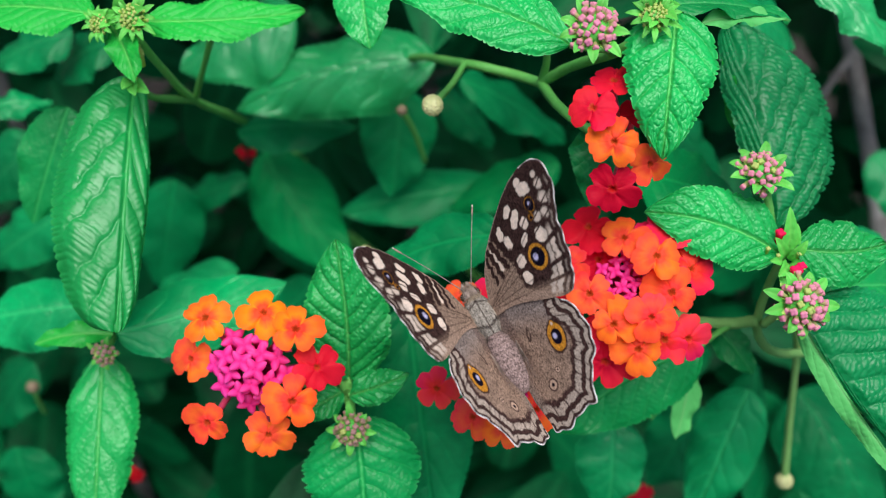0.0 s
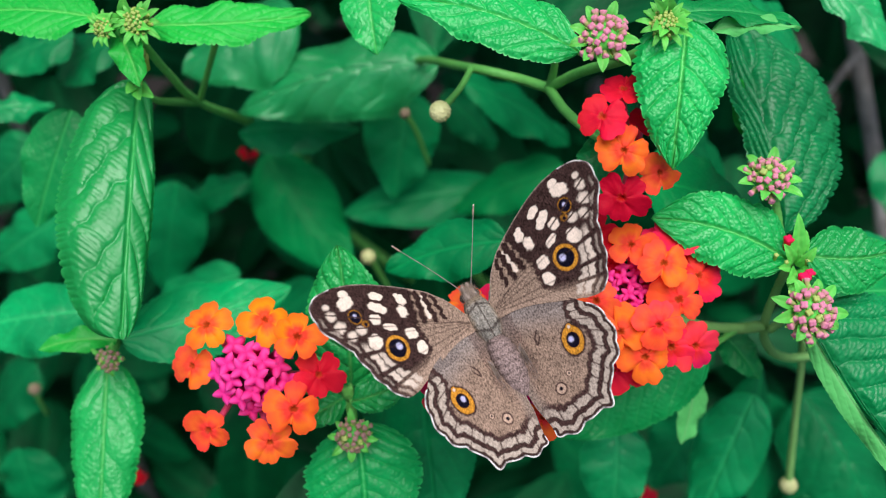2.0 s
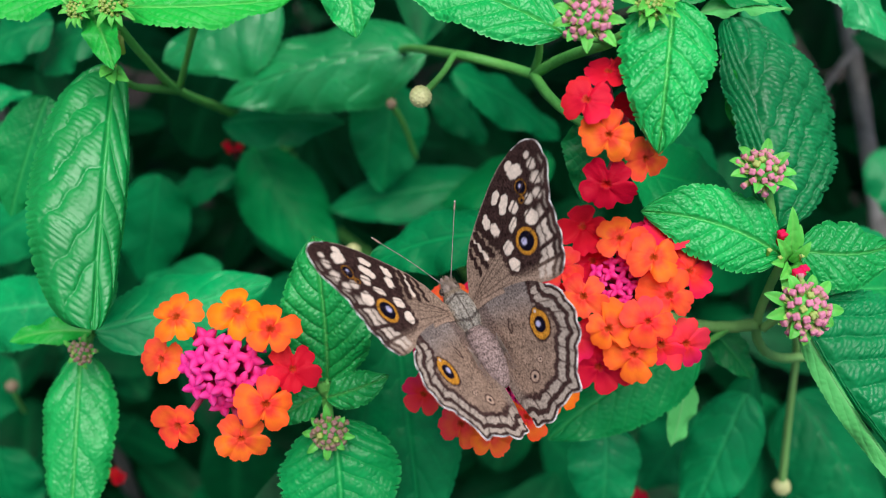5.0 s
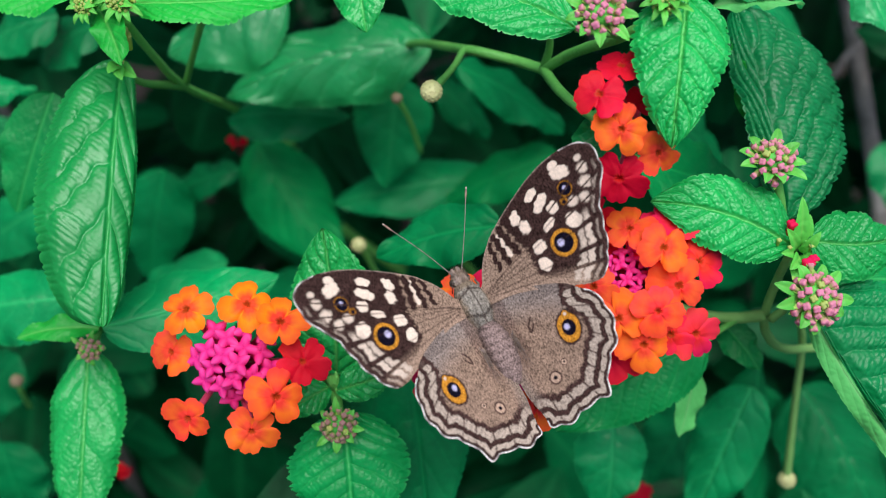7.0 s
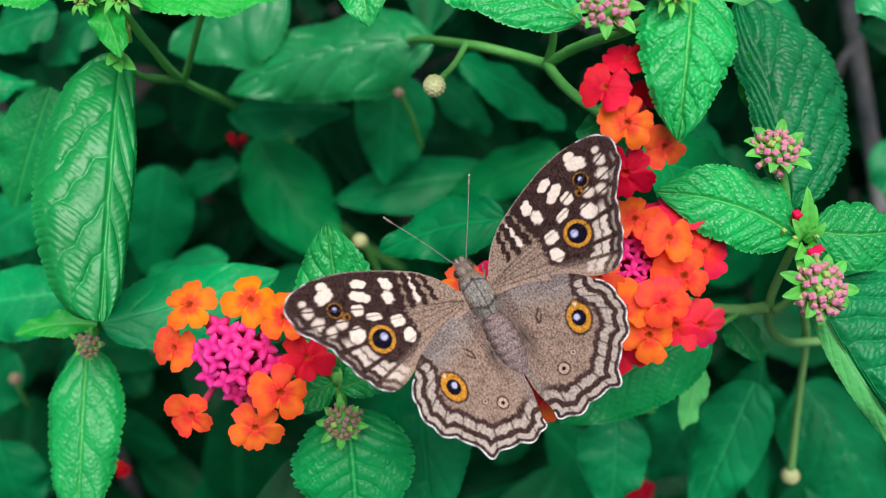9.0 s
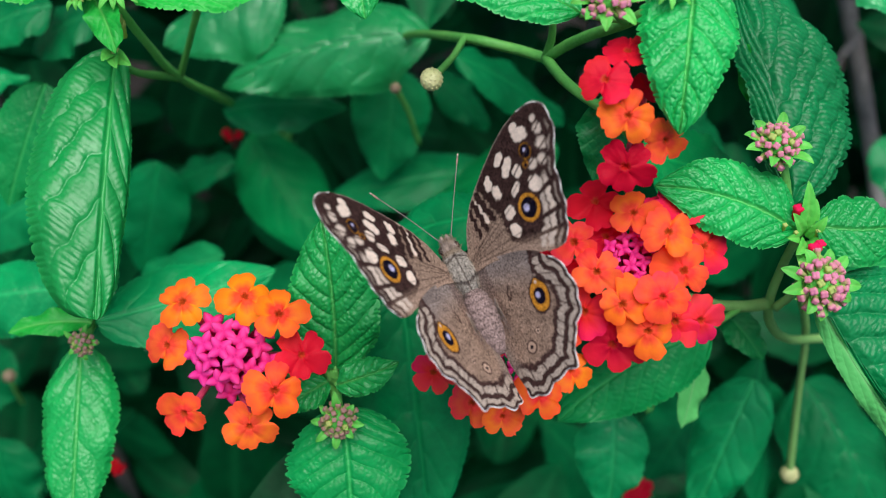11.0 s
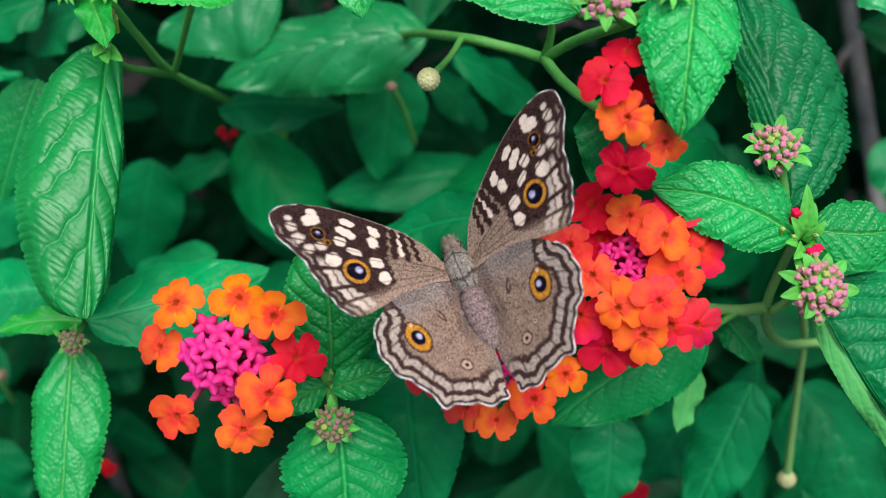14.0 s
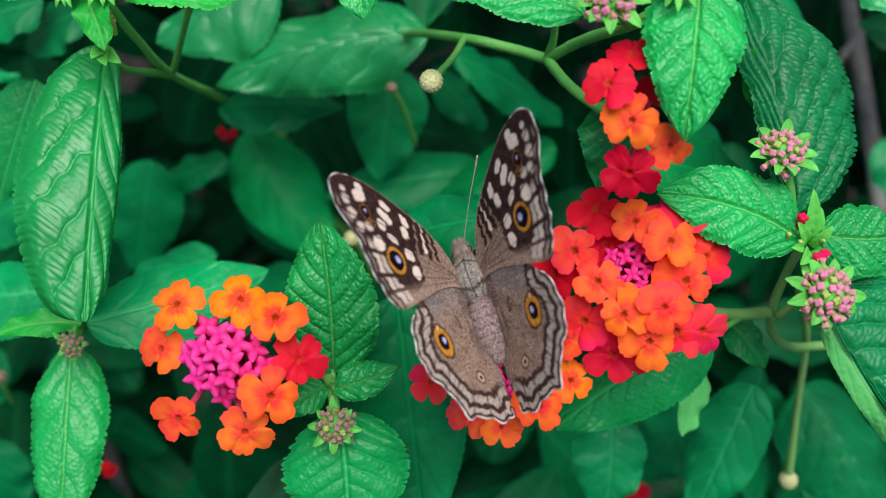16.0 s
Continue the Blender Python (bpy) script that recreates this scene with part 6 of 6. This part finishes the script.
# long silky hairs along the hindwings' inner edge, beside the abdomen
for ob, side in ((hind_r, 1), (hind_l, -1)):
    for mat, seed, many in ((HAIR_MAUVE, 31, 170), (HAIR_TAN, 33, 90)):
        rng = np.random.RandomState(seed)
        vs, fs = [], []
        for k in range(many):
            t = rng.rand()
            root = np.array((0.5 + 1.3 * rng.rand() * (1 - 0.4 * t), -0.5 - 8.5 * t, 0.02 + 0.12 * rng.rand()))
            tip = root + np.array((rng.uniform(-0.45, 0.25), -1, rng.uniform(0.0, 0.10))) * rng.uniform(1.8, 3.6)
            w = 0.045
            b = len(vs)
            vs += [root + (w, 0, 0), root - (w, 0, 0), root + (0, 0, 0.06), tip]
            fs += [[b, b + 1, b + 3], [b + 1, b + 2, b + 3], [b + 2, b, b + 3]]
        body_part("hair", np.array(vs) * (side, 1, 1), fs, mat, ob, "silky hair along the inner edge")


def motions():
    sway_a = (
        (0.0, -0.00, 0.00, -0.00),
        (0.5, 0.67, -0.41, -0.06),
        (1.0, 0.45, -0.35, -0.08),
        (1.5, 0.40, 0.12, -0.41),
        (2.0, 0.48, 0.14, -0.36),
        (2.5, 0.59, 0.07, -0.17),
        (3.0, 0.19, 0.02, -0.33),
        (3.5, 0.03, 0.24, -0.65),
        (4.0, -0.11, 0.36, -0.71),
        (6.5, 0.10, -0.08, -0.02),
        (7.0, 0.29, 0.04, -0.32),
        (7.5, 0.03, -0.27, -0.34),
        (8.0, -0.21, -0.06, -0.34),
        (8.5, -0.10, -0.23, -0.11),
        (9.0, 0.10, -0.47, 0.04),
        (11.5, 0.22, -0.62, 0.72),
        (12.0, 0.20, -0.80, 0.41),
        (12.5, 0.10, -0.73, 0.38),
        (13.0, 0.25, -0.43, 0.38),
        (13.5, 0.40, -0.58, 0.71),
        (14.0, 0.39, -0.78, 0.48),
        (14.5, 0.42, -0.77, 0.40),
        (15.0, 0.27, -0.88, 0.27),
        (15.5, 0.24, -0.74, 0.37),
        (16.0, 0.67, -0.58, 0.56),
    )
    sway_b = (
        (0.0, -0.00, -0.00, -0.00),
        (0.5, 0.07, 0.44, -0.25),
        (1.0, -0.17, 0.36, 0.09),
        (1.5, 0.19, 0.22, 0.02),
        (2.0, 0.10, 0.35, 0.23),
        (2.5, -0.11, 0.30, 0.46),
        (3.0, -0.08, 0.19, 0.07),
        (3.5, 0.21, 0.11, -0.29),
        (4.0, 0.02, -0.15, -0.29),
        (6.5, -0.02, 0.14, 0.66),
        (7.0, 0.12, 0.21, 0.36),
        (7.5, 0.02, 0.02, 0.26),
        (8.0, 0.16, 0.07, -0.31),
        (8.5, 0.11, 0.13, -0.16),
        (9.0, 0.03, 0.37, -0.11),
        (11.5, -0.04, 0.34, 0.42),
        (12.0, -0.15, 0.33, 0.35),
        (12.5, -0.02, 0.09, 0.16),
        (13.0, 0.09, -0.18, 0.05),
        (13.5, -0.07, -0.14, 0.05),
        (14.0, -0.08, 0.27, -0.15),
        (14.5, 0.01, 0.47, -0.02),
        (15.0, -0.00, 0.25, 0.17),
        (15.5, 0.28, 0.17, 0.03),
        (16.0, 0.35, 0.10, 0.03),
    )
    sway_c = (
        (0.0, 0.00, 0.00, -0.00),
        (0.5, -0.23, -0.10, 0.14),
        (1.0, -0.42, -0.07, 0.13),
        (1.5, -0.15, 0.10, -0.25),
        (2.0, -0.35, 0.24, -0.31),
        (2.5, -0.44, 0.16, -0.15),
        (3.0, -0.44, -0.22, -0.25),
        (3.5, -0.28, 0.04, -0.24),
        (4.0, -0.72, 0.20, -0.37),
        (6.5, -1.01, -0.01, -0.20),
        (7.0, -0.80, 0.24, -0.06),
        (7.5, -0.79, 0.07, -0.20),
        (8.0, -0.78, 0.38, -0.03),
        (8.5, -0.78, 0.03, 0.01),
        (9.0, -0.73, -0.12, 0.09),
        (11.5, -0.71, -0.44, 0.18),
        (12.0, -0.67, -0.25, 0.31),
        (12.5, -0.36, -0.29, 0.29),
        (13.0, -0.34, -0.37, 0.20),
        (13.5, -0.32, -0.46, 0.26),
        (14.0, -0.25, -0.46, 0.29),
        (14.5, -0.41, -0.47, 0.22),
        (15.0, -0.23, -0.37, 0.10),
        (15.5, -0.30, 0.12, 0.15),
        (16.0, -0.13, 0.07, 0.30),
    )
    sway_d = (
        (0.0, -0.00, 0.00, 0.00),
        (0.5, 0.37, 0.06, 0.53),
        (1.0, 0.41, -0.27, 0.29),
        (1.5, 0.45, 0.05, -0.27),
        (2.0, 0.47, 0.29, 0.30),
        (2.5, 0.41, -0.02, 0.37),
        (3.0, 0.11, 0.05, -0.33),
        (3.5, 0.28, 0.62, -0.63),
        (4.0, 0.19, 0.68, -0.69),
        (6.5, 0.44, -0.26, 0.03),
        (7.0, 0.37, -0.08, 0.03),
        (7.5, 0.10, -0.15, 0.18),
        (8.0, 0.06, -0.08, 0.06),
        (8.5, 0.21, -0.20, 0.65),
        (9.0, 0.11, -0.33, 0.46),
        (11.5, 0.33, -0.76, 0.21),
        (12.0, 0.29, -0.63, 0.28),
        (12.5, 0.28, -0.52, 0.06),
        (13.0, 0.36, -0.39, -0.09),
        (13.5, 0.26, -0.63, -0.53),
        (14.0, 0.37, -0.58, 0.05),
        (14.5, 0.25, -0.58, -0.25),
        (15.0, 0.46, -0.51, -0.13),
        (15.5, 0.25, -0.32, -0.30),
        (16.0, 0.13, -0.28, -0.34),
    )
    # the shoots sway a little, each with the heads it bears
    for key, sway in (("A", sway_a), ("B", sway_b), ("C", sway_c), ("D", sway_d)):
        for ob in MOVES[key]:
            base = ob.location.copy()
            walk(ob, [(t, Matrix.Translation(base + FACE @ Vector((u, v, w)) * 0.001)) for t, u, v, w in sway])
    # the butterfly turns and steps on the flower head
    place = (
        (0.0, 0.007945, -0.016444, 0.697945, 16.787, -14.363, 25.208),
        (0.5, 0.007444, -0.015778, 0.698361, 14.772, -13.536, 25.241),
        (1.0, 0.007245, -0.015814, 0.698133, 18.716, -11.809, 26.224),
        (1.5, 0.007538, -0.015825, 0.698296, 21.347, -10.931, 26.206),
        (2.0, 0.007194, -0.015756, 0.698735, 21.409, -10.417, 26.986),
        (2.5, 0.007022, -0.015763, 0.698690, 21.701, -8.944, 27.394),
        (3.0, 0.007124, -0.015987, 0.697996, 21.108, -7.559, 27.867),
        (3.5, 0.007091, -0.015225, 0.697461, 15.108, -8.218, 27.197),
        (4.0, 0.006752, -0.014901, 0.697501, 10.133, -7.858, 25.753),
        (6.5, 0.006564, -0.015870, 0.698615, 19.343, -1.917, 30.544),
        (7.0, 0.006743, -0.016092, 0.698723, 22.901, -1.273, 31.141),
        (7.5, 0.006936, -0.016052, 0.698495, 23.785, -1.081, 31.599),
        (8.0, 0.006978, -0.015905, 0.698666, 24.709, -2.467, 31.167),
        (8.5, 0.006674, -0.016201, 0.699068, 24.793, -4.547, 30.549),
        (9.0, 0.006648, -0.016295, 0.699203, 25.249, -8.511, 28.535),
        (11.5, 0.004530, -0.013623, 0.700126, 18.101, -12.929, 20.729),
        (12.0, 0.004986, -0.013660, 0.700357, 19.709, -16.222, 17.187),
        (12.5, 0.005813, -0.014046, 0.700680, 16.924, -18.950, 14.021),
        (13.0, 0.005278, -0.014327, 0.701335, 13.453, -18.805, 15.582),
        (13.5, 0.004950, -0.014011, 0.700819, 10.887, -20.000, 16.516),
        (14.0, 0.005233, -0.013250, 0.700150, 9.251, -21.840, 16.875),
        (14.5, 0.005363, -0.013452, 0.699304, 20.719, -21.724, 14.417),
        (15.0, 0.005308, -0.013202, 0.699103, 19.241, -20.026, 13.280),
        (15.5, 0.005686, -0.012908, 0.699722, 16.176, -18.731, 12.763),
        (16.0, 0.005985, -0.013526, 0.699601, 19.155, -20.183, 11.880),
    )
    walk(butterfly, [(t, pose(x, y, z, rx, ry, rz)) for t, x, y, z, rx, ry, rz in place])
    # its wings open and close: seconds, lift of each side, sweep of the forewings and how far each lies from its hindwing
    beat = (
        (0.0, 60.61, 54.35, -1.09, -1.26, -0.19),
        (0.5, 51.94, 52.40, -0.44, -1.82, -1.30),
        (1.0, 43.53, 47.18, 0.49, -1.39, -1.12),
        (1.5, 38.84, 40.83, 0.12, -1.77, -0.83),
        (2.0, 32.64, 37.73, -0.01, -1.86, -1.40),
        (2.5, 29.65, 38.51, 0.19, -2.41, -1.99),
        (3.0, 31.29, 40.29, -0.13, -2.75, -1.99),
        (3.5, 33.08, 46.55, -0.63, -1.97, -2.76),
        (4.0, 38.72, 50.12, -1.16, -2.02, -2.30),
        (5.2, 47.50, 57.00, -1.60, -2.50, -2.40),
        (6.5, 30.00, 50.63, -0.41, -3.15, -2.55),
        (7.0, 23.12, 44.86, -0.35, -2.81, -2.11),
        (7.5, 19.20, 39.31, -0.55, -3.09, -1.63),
        (8.0, 17.98, 34.41, -0.61, -3.74, -1.58),
        (8.5, 18.37, 29.40, -0.74, -4.15, -1.86),
        (9.0, 20.59, 26.71, -0.89, -3.83, -2.02),
        (10.6, 57.50, 56.00, -0.30, -3.00, -2.60),
        (11.5, 50.92, 45.35, 0.43, -2.18, -3.26),
        (12.0, 44.07, 34.48, 1.12, -2.11, -2.82),
        (12.5, 36.27, 20.06, 0.65, -2.75, -1.29),
        (13.0, 26.38, 16.15, 1.04, -2.53, -1.04),
        (13.5, 30.88, 23.53, 1.73, -2.32, -1.32),
        (14.0, 43.01, 32.19, 2.39, -1.91, -2.34),
        (14.5, 56.14, 40.55, 2.67, 0.01, -1.65),
        (15.0, 64.37, 51.71, 1.88, 0.05, -1.03),
        (15.5, 68.38, 56.13, 1.46, -0.16, -1.77),
        (16.0, 66.21, 52.21, 1.71, -0.46, -1.29),
    )
    # its antennae dip between the florets and come up again: seconds, dip and outward turn
    dips = {-1: ((0.0, 0, 0), (11.9, 0, 0), (12.2, 35, 4), (12.5, 95, 4), (12.9, 120, 0), (16.0, 120, 0)),
            1: ((0.0, 0, 0), (12.1, 0, 0), (12.5, 14, 13), (12.8, 70, 8), (13.1, 120, 0), (15.2, 120, 0), (15.45, 60, 0), (15.7, 0, 0), (16.0, 0, 0))}
    for ob, s, (x, y, z) in ANTENNAE:
        walk(ob, [(t, pose(x, y, z, -dip, 0, -s * turn)) for t, dip, turn in dips[s]])
    for ob, s, fore in ((fore_r, 1, 1), (fore_l, -1, 1), (hind_r, 1, 0), (hind_l, -1, 0)):
        walk(ob, [(t, pose(s * 0.0012, 0, 0.001, 0, -s * ((rgt + off_r * fore) if s > 0 else (lft + off_l * fore)), 0) @ pose(0, 0, 0, 0, 0, s * sweep * fore)) for t, lft, rgt, sweep, off_l, off_r in beat])


motions()
